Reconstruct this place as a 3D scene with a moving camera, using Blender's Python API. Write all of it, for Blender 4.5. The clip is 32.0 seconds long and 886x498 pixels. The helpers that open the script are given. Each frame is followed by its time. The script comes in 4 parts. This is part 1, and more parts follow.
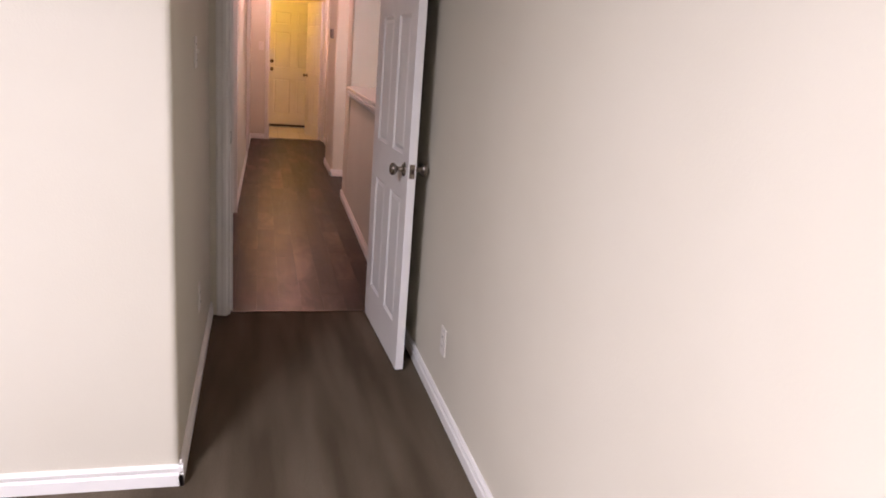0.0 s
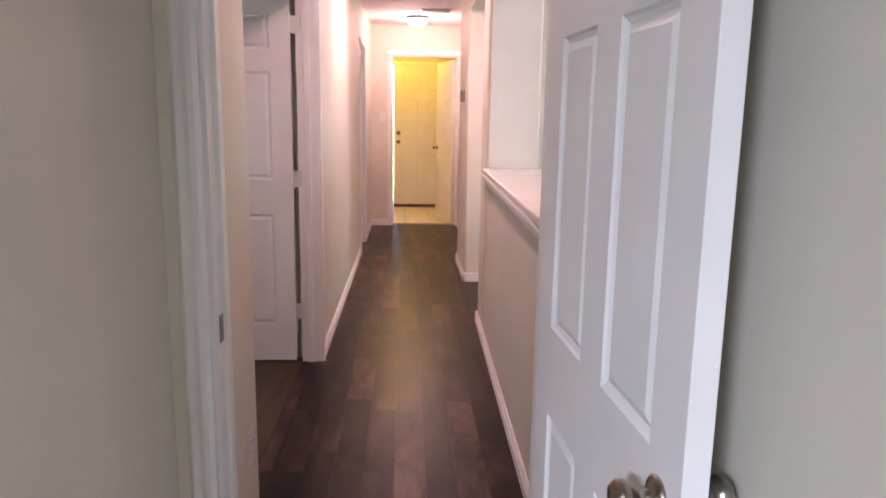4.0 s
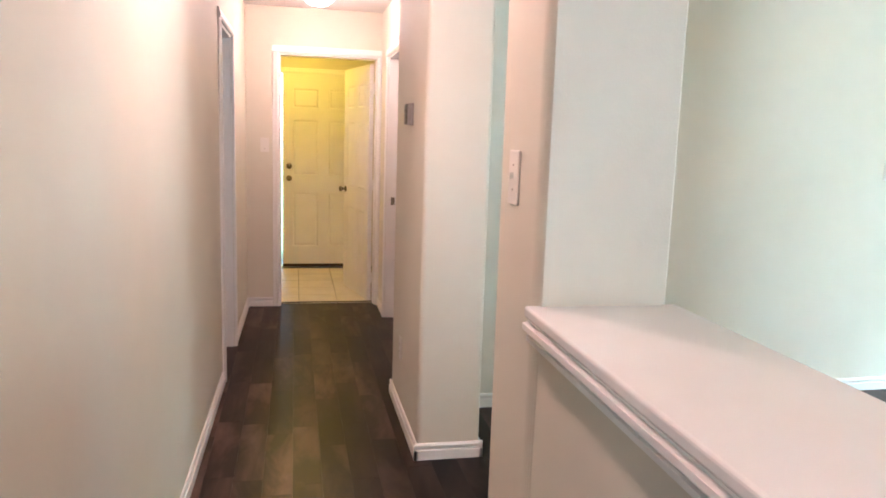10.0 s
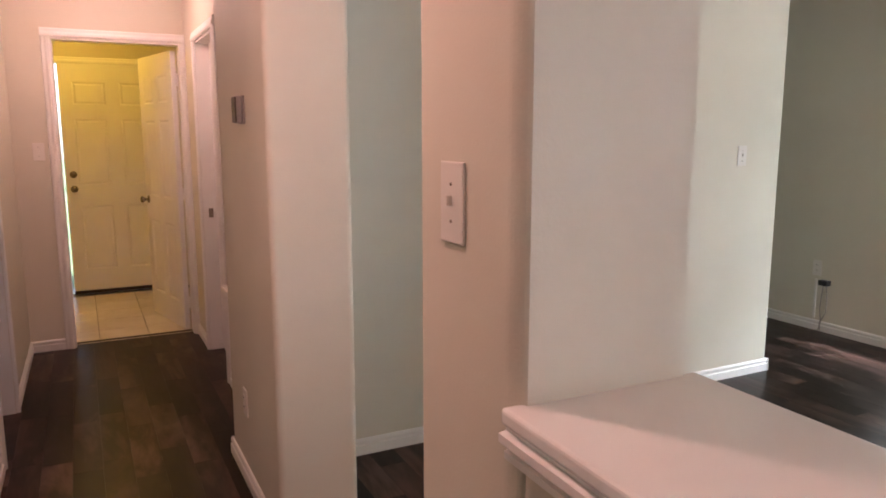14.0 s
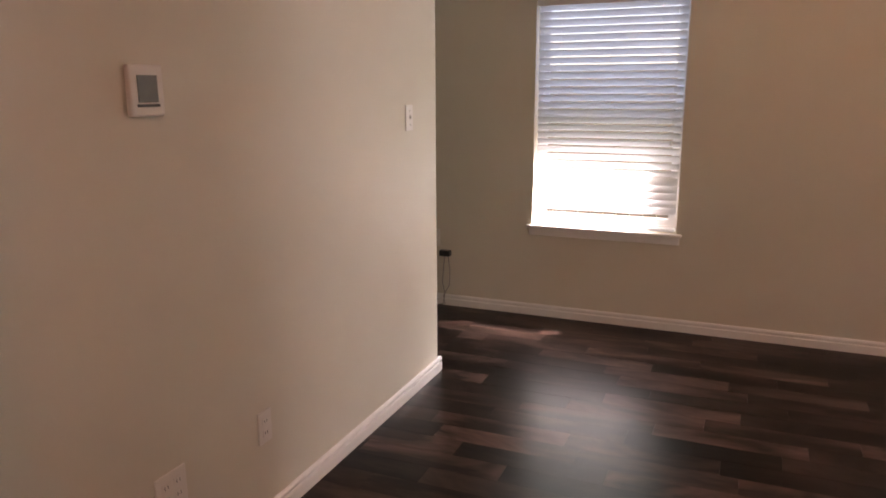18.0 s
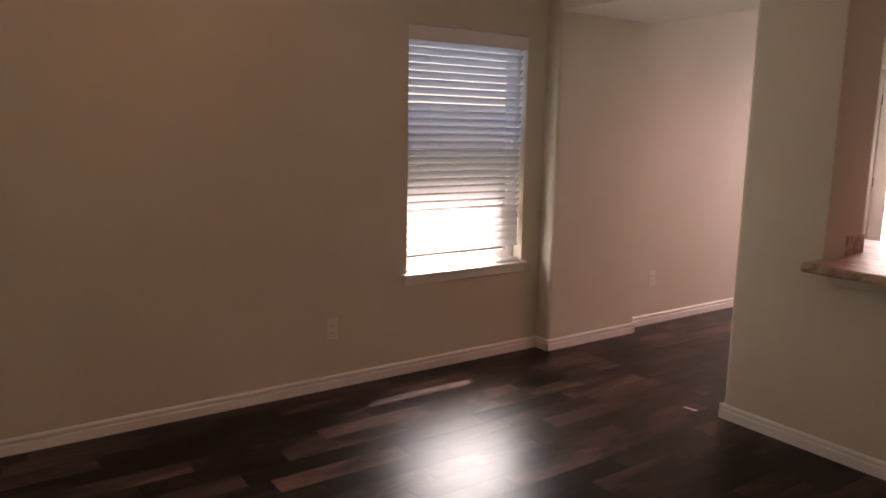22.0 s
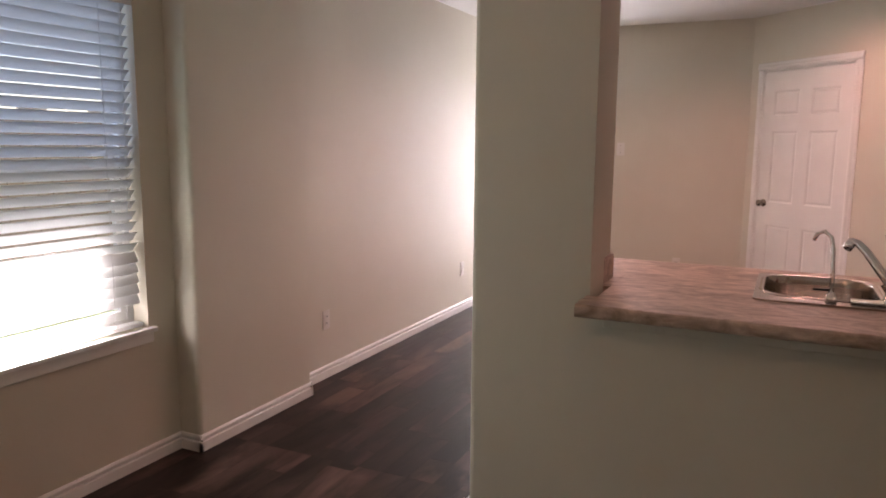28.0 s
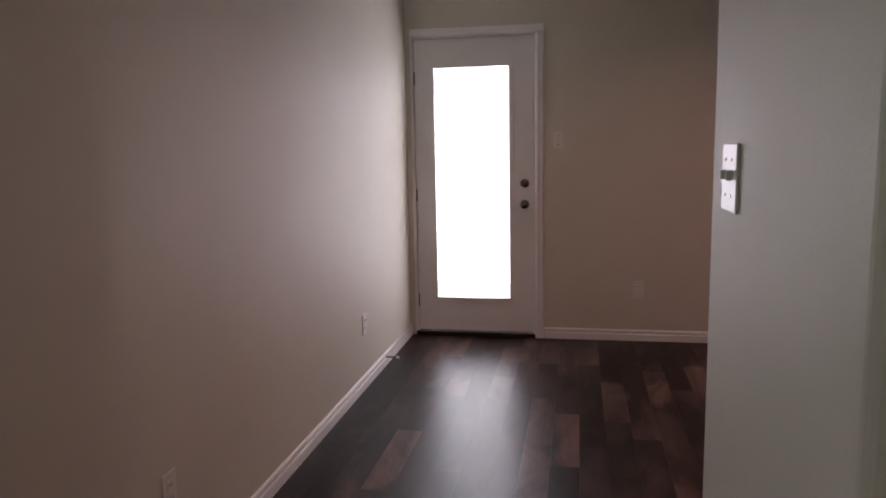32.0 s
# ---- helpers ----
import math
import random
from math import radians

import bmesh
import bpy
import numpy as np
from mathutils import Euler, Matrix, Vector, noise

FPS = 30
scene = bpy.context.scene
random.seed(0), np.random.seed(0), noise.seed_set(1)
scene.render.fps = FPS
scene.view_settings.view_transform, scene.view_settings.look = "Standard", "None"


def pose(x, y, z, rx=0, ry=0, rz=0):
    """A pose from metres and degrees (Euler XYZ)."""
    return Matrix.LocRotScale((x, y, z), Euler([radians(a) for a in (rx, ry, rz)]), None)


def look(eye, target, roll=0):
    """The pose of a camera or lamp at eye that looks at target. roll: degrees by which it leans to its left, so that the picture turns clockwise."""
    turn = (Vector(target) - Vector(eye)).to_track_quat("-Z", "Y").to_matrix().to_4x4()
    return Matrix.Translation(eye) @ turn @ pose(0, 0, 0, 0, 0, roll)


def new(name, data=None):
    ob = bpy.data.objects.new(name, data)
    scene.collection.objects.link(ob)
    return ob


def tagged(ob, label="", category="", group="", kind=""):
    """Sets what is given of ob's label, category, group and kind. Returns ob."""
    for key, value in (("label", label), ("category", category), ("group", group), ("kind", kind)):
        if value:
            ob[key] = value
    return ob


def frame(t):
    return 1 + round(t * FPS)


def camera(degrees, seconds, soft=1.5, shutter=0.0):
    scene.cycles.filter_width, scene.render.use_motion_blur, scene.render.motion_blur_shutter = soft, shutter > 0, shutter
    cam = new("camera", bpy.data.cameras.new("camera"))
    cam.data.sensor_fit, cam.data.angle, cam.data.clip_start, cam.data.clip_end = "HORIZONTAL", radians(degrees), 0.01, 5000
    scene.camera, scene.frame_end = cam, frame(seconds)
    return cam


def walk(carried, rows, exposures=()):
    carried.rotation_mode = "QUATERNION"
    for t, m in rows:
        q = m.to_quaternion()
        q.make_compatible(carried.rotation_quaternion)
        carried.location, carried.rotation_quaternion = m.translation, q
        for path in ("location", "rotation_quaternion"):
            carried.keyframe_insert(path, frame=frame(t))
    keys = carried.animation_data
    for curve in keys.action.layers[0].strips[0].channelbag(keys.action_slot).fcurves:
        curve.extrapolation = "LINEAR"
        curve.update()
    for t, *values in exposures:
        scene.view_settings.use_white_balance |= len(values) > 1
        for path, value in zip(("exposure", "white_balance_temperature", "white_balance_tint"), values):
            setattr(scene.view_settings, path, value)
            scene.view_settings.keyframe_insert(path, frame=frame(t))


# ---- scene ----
cam = camera(63.07, 32.0, soft=1.8)
PATH = [
    (0, (0.127, -0.443, 1.395), (0.623, 1.425, 0.882), 4.6),
    (0.5, (0.171, -0.182, 1.386), (0.541, 1.739, 0.971), 2.2),
    (1, (0.184, 0.124, 1.417), (0.568, 2.063, 1.115), 1.8),
    (1.5, (0.251, 0.35, 1.407), (0.575, 2.301, 1.109), 2.7),
    (2, (0.369, 0.606, 1.42), (0.568, 2.559, 1.041), 1.6),
    (2.5, (0.364, 0.838, 1.4), (0.579, 2.795, 1.047), 0.5),
    (3, (0.336, 1.172, 1.43), (0.629, 3.125, 1.12), 0.5),
    (3.5, (0.38, 1.445, 1.427), (0.573, 3.412, 1.118), -0.7),
    (4, (0.396, 1.729, 1.41), (0.506, 3.691, 1.038), 0.9),
    (4.5, (0.343, 2.032, 1.409), (0.509, 3.993, 1.051), 1.4),
    (6.5, (0.322, 3.022, 1.396), (0.576, 4.943, 0.902), 3.2),
    (7, (0.301, 3.249, 1.4), (0.616, 5.165, 0.923), 2.0),
    (7.5, (0.323, 3.517, 1.423), (0.539, 5.473, 1.061), 0.5),
    (8, (0.345, 3.785, 1.421), (0.43, 5.747, 1.042), 1.3),
    (8.5, (0.317, 4.109, 1.417), (0.517, 6.073, 1.094), 2.5),
    (9, (0.31, 4.331, 1.434), (0.648, 6.282, 1.148), 1.7),
    (9.5, (0.354, 4.537, 1.427), (0.641, 6.486, 1.078), 0.9),
    (10, (0.375, 4.648, 1.44), (0.777, 6.583, 1.138), 1.8),
    (10.5, (0.33, 4.712, 1.441), (0.87, 6.613, 1.136), 1.6),
    (11, (0.292, 4.727, 1.458), (1.238, 6.456, 1.116), 0.3),
    (11.5, (0.269, 4.712, 1.459), (1.417, 6.313, 1.11), 1.3),
    (12, (0.283, 4.719, 1.47), (1.533, 6.238, 1.114), 0.8),
    (12.5, (0.31, 4.753, 1.464), (1.6, 6.234, 1.086), 1.1),
    (13, (0.356, 4.901, 1.461), (1.485, 6.517, 1.13), -0.3),
    (13.5, (0.37, 5.088, 1.463), (1.283, 6.839, 1.143), 0.8),
    (15.5, (0.334, 6.033, 1.458), (1.199, 7.809, 1.146), -0.7),
    (16, (0.344, 6.237, 1.423), (1.354, 7.927, 1.07), -0.4),
    (16.5, (0.339, 6.477, 1.437), (1.636, 7.953, 1.06), -2.2),
    (17, (0.455, 6.611, 1.441), (1.967, 7.843, 1.0), -0.6),
    (17.5, (0.632, 6.746, 1.448), (2.309, 7.769, 1.074), -2.1),
    (18, (0.797, 6.865, 1.461), (2.596, 7.624, 1.027), -0.3),
    (18.5, (1.017, 7.061, 1.462), (2.915, 7.496, 1.003), -0.5),
    (19, (1.145, 7.177, 1.474), (3.083, 7.42, 1.043), -0.5),
    (19.5, (1.209, 7.19, 1.461), (3.161, 7.232, 1.03), -0.5),
    (20, (1.412, 7.178, 1.487), (3.358, 7.106, 1.03), -0.8),
    (20.5, (1.546, 7.289, 1.525), (3.445, 6.909, 1.026), 0.5),
    (21, (1.665, 7.343, 1.526), (3.492, 6.667, 1.071), 0.8),
    (21.5, (1.655, 7.198, 1.477), (3.405, 6.307, 1.099), 0.5),
    (22, (1.693, 7.181, 1.457), (3.315, 6.059, 1.126), 1.0),
    (22.5, (1.756, 7.334, 1.407), (3.137, 5.912, 1.142), 1.3),
    (23, (1.719, 7.309, 1.405), (2.963, 5.764, 1.149), 1.2),
    (23.5, (1.685, 7.325, 1.421), (2.806, 5.69, 1.162), 1.2),
    (24, (1.657, 7.31, 1.429), (2.689, 5.619, 1.152), 0.8),
    (24.5, (1.633, 7.253, 1.429), (2.538, 5.503, 1.09), 0.5),
    (26.5, (2.138, 6.68, 1.418), (2.94, 4.876, 1.099), 0.5),
    (27, (2.336, 6.602, 1.408), (3.204, 4.831, 1.074), 1.1),
    (27.5, (2.57, 6.409, 1.417), (3.423, 4.619, 1.16), -0.2),
    (28, (2.776, 6.304, 1.4), (3.629, 4.518, 1.111), 0.5),
    (28.5, (3.009, 6.055, 1.431), (3.714, 4.198, 1.2), -0.1),
    (29, (3.133, 5.869, 1.416), (3.778, 3.999, 1.123), -0.6),
    (29.5, (3.272, 5.651, 1.435), (4.008, 3.808, 1.186), -0.9),
    (30, (3.423, 5.495, 1.41), (4.161, 3.66, 1.113), -0.4),
    (30.5, (3.649, 5.262, 1.394), (4.249, 3.372, 1.134), -0.6),
    (31, (3.792, 5.088, 1.367), (4.301, 3.173, 1.094), -0.6),
    (31.5, (3.903, 4.826, 1.358), (4.393, 2.903, 1.108), -1.6),
    (32, (4.041, 4.625, 1.34), (4.407, 2.679, 1.057), -1.1),
]
EXPOSURES = [
    (0.0, 3.35, 6250, 28), (1.0, 3.6, 6300, 27), (2.0, 3.75, 6200, 29), (3.0, 4.25, 6000, 27), (3.5, 4.2, 5750, 24), (4.0, 4.05, 5450, 19),
    (7.0, 4.35, 4950, 1), (8.0, 4.12, 4950, 1), (9.0, 3.9, 4850, -3), (10.0, 3.95, 5050, -2), (11.0, 3.15, 5350, 6), (12.0, 2.75, 5900, 17), (12.5, 2.7, 6050, 21), (13.5, 2.8, 6100, 20), (15.5, 4.25, 5000, 2),
    (16.0, 3.95, 5150, 7), (16.5, 3.45, 5750, 14), (17.0, 2.7, 6500, 27), (18.0, 2.55, 7250, 35), (20.0, 1.8, 7650, 36), (22.0, 1.75, 7650, 36), (23.0, 1.8, 7050, 30), (24.0, 2.0, 6750, 27),
    (27.0, 2.0, 6800, 27), (29.0, 1.75, 6500, 24), (30.0, 1.35, 6400, 26), (31.0, 0.6, 6450, 27), (32.0, 0.5, 6450, 27),
]
walk(cam, [(t, look(eye, target, roll)) for t, eye, target, roll in PATH], EXPOSURES)

KITCHEN_SPOTS = ((3.75, 2.41), (3.72, 1.24), (2.72, 2.10), (2.59, 0.95))
SLAT_TILT = -48
EAVE_X, EAVE_Z = 5.846, 2.34

# ---------------------------------------------------------------- world and light
world = bpy.data.worlds.new("world")
scene.world = world
world.use_nodes = True
wn = world.node_tree
sky = wn.nodes.new("ShaderNodeTexSky")
sky.sky_type = "NISHITA"
sky.sun_disc = False
sky.sun_elevation = radians(54)
sky.sun_rotation = radians(143)
wn.links.new(sky.outputs[0], wn.nodes["Background"].inputs[0])
wn.nodes["Background"].inputs[1].default_value = 0.08


def lamp(name, kind, m, energy, color=(1, 1, 1), size=0.1, size_y=None, spread=None):
    data = bpy.data.lights.new(name, kind)
    data.energy, data.color = energy, color
    if kind == "AREA":
        data.shape = "RECTANGLE" if size_y else "DISK"
        data.size = size
        if size_y:
            data.size_y = size_y
        if spread:
            data.spread = radians(spread)
    elif kind == "POINT":
        data.shadow_soft_size = size
    elif kind == "SUN":
        data.angle = radians(size)
    ob = new(name, data)
    ob.matrix_world = m
    return ob


SUN_TO = Vector((0.264, -0.342, 0.60))
lamp("sun", "SUN", look(SUN_TO * 20, (0, 0, 0)), 5.0, (1, 0.95, 0.88), 0.5)
HALL, WARM, AMBER = (1.0, 0.49, 0.38), (1.0, 0.53, 0.43), (1.0, 0.48, 0.17)
YELLOW, DAY = (1.0, 0.55, 0.06), (0.66, 1.0, 0.82)
lamp("hall_dome_light", "POINT", pose(0.54, 10.0, 2.27), 1.8, HALL, 0.09)
lamp("hall_downlight_light", "AREA", pose(0.42, 6.95, 2.41), 1.7, HALL, 0.14)
# unseen downlight added to brighten the near end of the hall
lamp("hall_downlight_light", "AREA", pose(0.40, 4.75, 2.41), 0.9, HALL, 0.14)
lamp("utility_light", "POINT", pose(0.30, 11.8, 2.30), 2.0, YELLOW, 0.08)
# the bedroom's own source is out of view; this lamp is added for it
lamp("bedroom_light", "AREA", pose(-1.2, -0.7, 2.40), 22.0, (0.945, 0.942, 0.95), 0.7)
for x, y in KITCHEN_SPOTS:
    lamp("kitchen_downlight_light", "AREA", pose(x, y, 2.41), 1.85, WARM, 0.13, None, 150)
lamp("living_room_light", "POINT", pose(3.6, 6.35, 2.30), 1.8, AMBER, 0.08)
lamp("pendant_light", "POINT", pose(1.40, 2.55, 1.66), 0.1, WARM, 0.04)
lamp("side_room_daylight", "AREA", look((-2.9, 5.1, 1.4), (0, 5.1, 1.2)), 0.55, (0.92, 0.96, 1.0), 0.9, 1.2)
# daylight stand-ins at the windows: sky behind the slats, then three added lamps
for y, beam in ((7.67, 0.6), (4.55, 1.75)):
    lamp("window_daylight", "AREA", look((5.335, y, 1.65), (0, y, 1.55)), 0.55, (0.55, 0.74, 1.0), 0.82, 0.62)
    lamp("window_daylight", "AREA", look((5.312, y, 1.13), (0, y, 1.1)), 0.12, (0.9, 1.0, 0.95), 0.82, 0.30)
    # added backlight that makes the lower slats look sunlit
    lamp("slat_backlight", "AREA", look((5.312, y + 0.08, 0.80), (0, y + 0.08, 0.80)), 2.8, (1.0, 0.98, 0.94), 0.66, 0.40)
    # added beam for the bright floor patch, stronger at the second window
    lamp("floor_patch_beam", "AREA", look((5.186, y + 0.06, 0.79), (4.50, y + 0.62, 0.0)), beam, (0.86, 1.0, 1.0), 0.66, 0.34, 66)
    # added greenish fill for the room, just inside the blind
    lamp("window_fill", "AREA", look((5.19, y, 1.20), (0, y, 1.20)), 0.70, DAY, 0.86, 1.10)
lamp("door_daylight", "AREA", look((4.78, -0.46, 1.1), (4.5, 4, 0.5)), 11.0, (0.97, 0.98, 1), 0.52, 1.55)

# ---------------------------------------------------------------- materials


def ramp_between(nt, fac, a, b, lo=0.3, hi=0.7):
    r = nt.nodes.new("ShaderNodeValToRGB")
    r.color_ramp.elements[0].position, r.color_ramp.elements[1].position = lo, hi
    r.color_ramp.elements[0].color, r.color_ramp.elements[1].color = (*a, 1), (*b, 1)
    nt.links.new(fac, r.inputs[0])
    return r.outputs[0]


def noise_of(nt, vec, scale, detail=3.0, rough=0.55, dist=0.0):
    n = nt.nodes.new("ShaderNodeTexNoise")
    n.inputs["Scale"].default_value, n.inputs["Detail"].default_value = scale, detail
    n.inputs["Roughness"].default_value, n.inputs["Distortion"].default_value = rough, dist
    nt.links.new(vec, n.inputs["Vector"])
    return n.outputs["Fac"]


def stretched(nt, vec, sx, sy, sz):
    m = nt.nodes.new("ShaderNodeMapping")
    m.inputs["Scale"].default_value = (sx, sy, sz)
    nt.links.new(vec, m.inputs["Vector"])
    return m.outputs[0]


def bumped(nt, height, strength, distance):
    b = nt.nodes.new("ShaderNodeBump")
    b.inputs["Strength"].default_value, b.inputs["Distance"].default_value = strength, distance
    nt.links.new(height, b.inputs["Height"])
    nt.links.new(b.outputs[0], nt.nodes["Principled BSDF"].inputs["Normal"])


def material(name, a, b=None, rough=0.5, metal=0.0, scale=2.0, bump=None, rough_var=0.0, spec=0.5):
    """A surface whose colour drifts from a to b over patches; bump: (scale, strength, metres)."""
    m = bpy.data.materials.new(name)
    m.use_nodes = True
    nt = m.node_tree
    p = nt.nodes["Principled BSDF"]
    p.inputs["Roughness"].default_value, p.inputs["Metallic"].default_value = rough, metal
    p.inputs["Specular IOR Level"].default_value = spec
    pos = nt.nodes.new("ShaderNodeNewGeometry").outputs["Position"]
    nt.links.new(ramp_between(nt, noise_of(nt, pos, scale), a, b or a), p.inputs["Base Color"])
    if rough_var:
        r = nt.nodes.new("ShaderNodeMapRange")
        r.inputs[3].default_value, r.inputs[4].default_value = rough - rough_var, rough + rough_var
        nt.links.new(noise_of(nt, pos, scale * 3), r.inputs[0])
        nt.links.new(r.outputs[0], p.inputs["Roughness"])
    if bump:
        bumped(nt, noise_of(nt, pos, bump[0], 2.0), bump[1], bump[2])
    return m


def glowing(name, color, strength):
    m = bpy.data.materials.new(name)
    m.use_nodes = True
    p = m.node_tree.nodes["Principled BSDF"]
    p.inputs["Base Color"].default_value = (*color, 1)
    p.inputs["Emission Color"].default_value = (*color, 1)
    p.inputs["Emission Strength"].default_value = strength
    return m


PAINT = material("wall_paint", (0.610, 0.575, 0.478), (0.650, 0.615, 0.518), 0.62, scale=1.3, bump=(150, 0.2, 0.002), rough_var=0.06)
WHITE = material("trim_paint", (0.76, 0.75, 0.72), (0.81, 0.80, 0.78), 0.36, scale=3.0, bump=(60, 0.06, 0.001), rough_var=0.06)
LEDGEWHITE = material("ledge_paint", (0.76, 0.75, 0.72), (0.81, 0.80, 0.78), 0.22, scale=3.0, bump=(40, 0.05, 0.001), rough_var=0.05)
DOORWHITE = material("door_paint", (0.75, 0.74, 0.72), (0.80, 0.79, 0.77), 0.42, scale=4.0, bump=(220, 0.10, 0.0008))
CEIL = material("ceiling_texture", (0.70, 0.69, 0.66), (0.74, 0.73, 0.70), 0.9, scale=1.0, bump=(60, 0.5, 0.004))
CHROME = material("chrome", (0.80, 0.80, 0.80), None, 0.10, 1.0)
NICKEL = material("brushed_nickel", (0.27, 0.235, 0.20), (0.33, 0.29, 0.25), 0.26, 1.0, scale=40)
STEEL = material("sink_steel", (0.46, 0.41, 0.37), (0.53, 0.48, 0.43), 0.17, 1.0, scale=30, rough_var=0.05)
PLATE = material("plate_plastic", (0.69, 0.66, 0.61), (0.72, 0.69, 0.64), 0.35, scale=5)
DARKPL = material("dark_plastic", (0.015, 0.015, 0.017), (0.022, 0.022, 0.024), 0.4, scale=20)
GREYPL = material("grey_plastic", (0.22, 0.20, 0.19), (0.27, 0.25, 0.24), 0.4, scale=20)
SCREEN = material("grey_screen", (0.12, 0.125, 0.12), (0.15, 0.155, 0.15), 0.25, scale=20)
SLAT = material("blind_slat", (0.78, 0.79, 0.80), (0.82, 0.83, 0.84), 0.45, scale=6)
nt_ = SLAT.node_tree
thin = nt_.nodes.new("ShaderNodeBsdfTranslucent")
thin.inputs[0].default_value = (0.80, 0.81, 0.80, 1)
both = nt_.nodes.new("ShaderNodeMixShader")
both.inputs[0].default_value = 0.42
nt_.links.new(nt_.nodes["Principled BSDF"].outputs[0], both.inputs[1])
nt_.links.new(thin.outputs[0], both.inputs[2])
nt_.links.new(both.outputs[0], nt_.nodes["Material Output"].inputs[0])
VINYLFR = material("window_vinyl", (0.78, 0.78, 0.77), (0.82, 0.82, 0.81), 0.4, scale=5)
BRONZE = material("dark_bronze", (0.035, 0.022, 0.016), (0.05, 0.032, 0.022), 0.4, 0.6, scale=30)
BLACKGL = material("black_enamel", (0.010, 0.010, 0.011), (0.014, 0.014, 0.015), 0.22, scale=10, bump=(500, 0.1, 0.0005), spec=0.2)
FRSTEEL = material("dark_steel", (0.16, 0.16, 0.17), (0.20, 0.20, 0.21), 0.3, 0.9, scale=20)
REDPL = material("red_enamel", (0.16, 0.012, 0.012), (0.20, 0.016, 0.016), 0.25, scale=10)
RUBBER = material("rubber", (0.03, 0.03, 0.03), None, 0.7)
DARKGAP = material("threshold_bronze", (0.025, 0.015, 0.010), (0.04, 0.024, 0.016), 0.45, 0.3, scale=20)
TILE = material("floor_tile", (0.52, 0.46, 0.36), (0.62, 0.56, 0.46), 0.35, scale=6, bump=(30, 0.1, 0.001), rough_var=0.1)
GROUT = material("grout", (0.30, 0.27, 0.22), (0.36, 0.32, 0.27), 0.9, scale=30)
CABINET = material("cabinet_wood", (0.10, 0.045, 0.022), (0.14, 0.065, 0.032), 0.4, scale=6)
GRASS = material("lawn_green", (0.05, 0.08, 0.025), (0.09, 0.12, 0.05), 0.9, scale=0.8)
CONCRETE = material("concrete", (0.42, 0.41, 0.38), (0.50, 0.49, 0.46), 0.85, scale=2, bump=(40, 0.3, 0.003))
FENCEWOOD = material("fence_wood", (0.26, 0.19, 0.13), (0.34, 0.26, 0.19), 0.8, scale=3)
SOFFIT = material("soffit_board", (0.70, 0.69, 0.66), (0.74, 0.73, 0.70), 0.7, scale=2)
LAMPGLASS = glowing("lit_lamp_glass", (1.0, 0.86, 0.72), 2.0)
SPOTGLASS = glowing("lit_downlight", (1.0, 0.90, 0.80), 2.0)
# emission of the board that stands in for outdoor brightness
BACKDROP_GLOW = glowing("backdrop_glow", (0.97, 0.98, 1.0), 0.9)


def plank_material():
    m = bpy.data.materials.new("dark_vinyl_plank")
    m.use_nodes = True
    nt = m.node_tree
    p = nt.nodes["Principled BSDF"]
    pos = nt.nodes.new("ShaderNodeNewGeometry").outputs["Position"]
    rnd = nt.nodes.new("ShaderNodeObjectInfo").outputs["Random"]
    shift = nt.nodes.new("ShaderNodeVectorMath")
    shift.operation = "MULTIPLY_ADD"
    shift.inputs[1].default_value = (37, 53, 0)
    comb = nt.nodes.new("ShaderNodeCombineXYZ")
    for k in range(3):
        nt.links.new(rnd, comb.inputs[k])
    nt.links.new(comb.outputs[0], shift.inputs[0])
    nt.links.new(pos, shift.inputs[2])
    grain = noise_of(nt, stretched(nt, shift.outputs[0], 26, 1.5, 1), 1.0, 5.0, 0.58, 0.5)
    cloud = noise_of(nt, stretched(nt, shift.outputs[0], 5.0, 1.5, 1), 1.0, 4.0, 0.62, 0.5)
    fine = ramp_between(nt, grain, (0.006, 0.0030, 0.0025), (0.030, 0.016, 0.012), 0.32, 0.70)
    pale = ramp_between(nt, cloud, (0.004, 0.0022, 0.0018), (0.140, 0.083, 0.068), 0.44, 0.74)
    mix = nt.nodes.new("ShaderNodeMix")
    mix.data_type = "RGBA"
    mix.inputs[0].default_value = 0.58
    nt.links.new(fine, mix.inputs[6])
    nt.links.new(pale, mix.inputs[7])
    tone = nt.nodes.new("ShaderNodeMapRange")
    tone.inputs[3].default_value, tone.inputs[4].default_value = 0.34, 2.1
    few = nt.nodes.new("ShaderNodeMath")
    few.operation = "POWER"
    few.inputs[1].default_value = 2.0
    nt.links.new(rnd, few.inputs[0])
    nt.links.new(few.outputs[0], tone.inputs[0])
    mul = nt.nodes.new("ShaderNodeVectorMath")
    mul.operation = "SCALE"
    nt.links.new(mix.outputs[2], mul.inputs[0])
    nt.links.new(tone.outputs[0], mul.inputs[3])
    nt.links.new(mul.outputs[0], p.inputs["Base Color"])
    p.inputs["Specular IOR Level"].default_value = 0.15
    r = nt.nodes.new("ShaderNodeMapRange")
    r.inputs[3].default_value, r.inputs[4].default_value = 0.27, 0.40
    nt.links.new(grain, r.inputs[0])
    nt.links.new(r.outputs[0], p.inputs["Roughness"])
    bumped(nt, grain, 0.07, 0.0012)
    return m


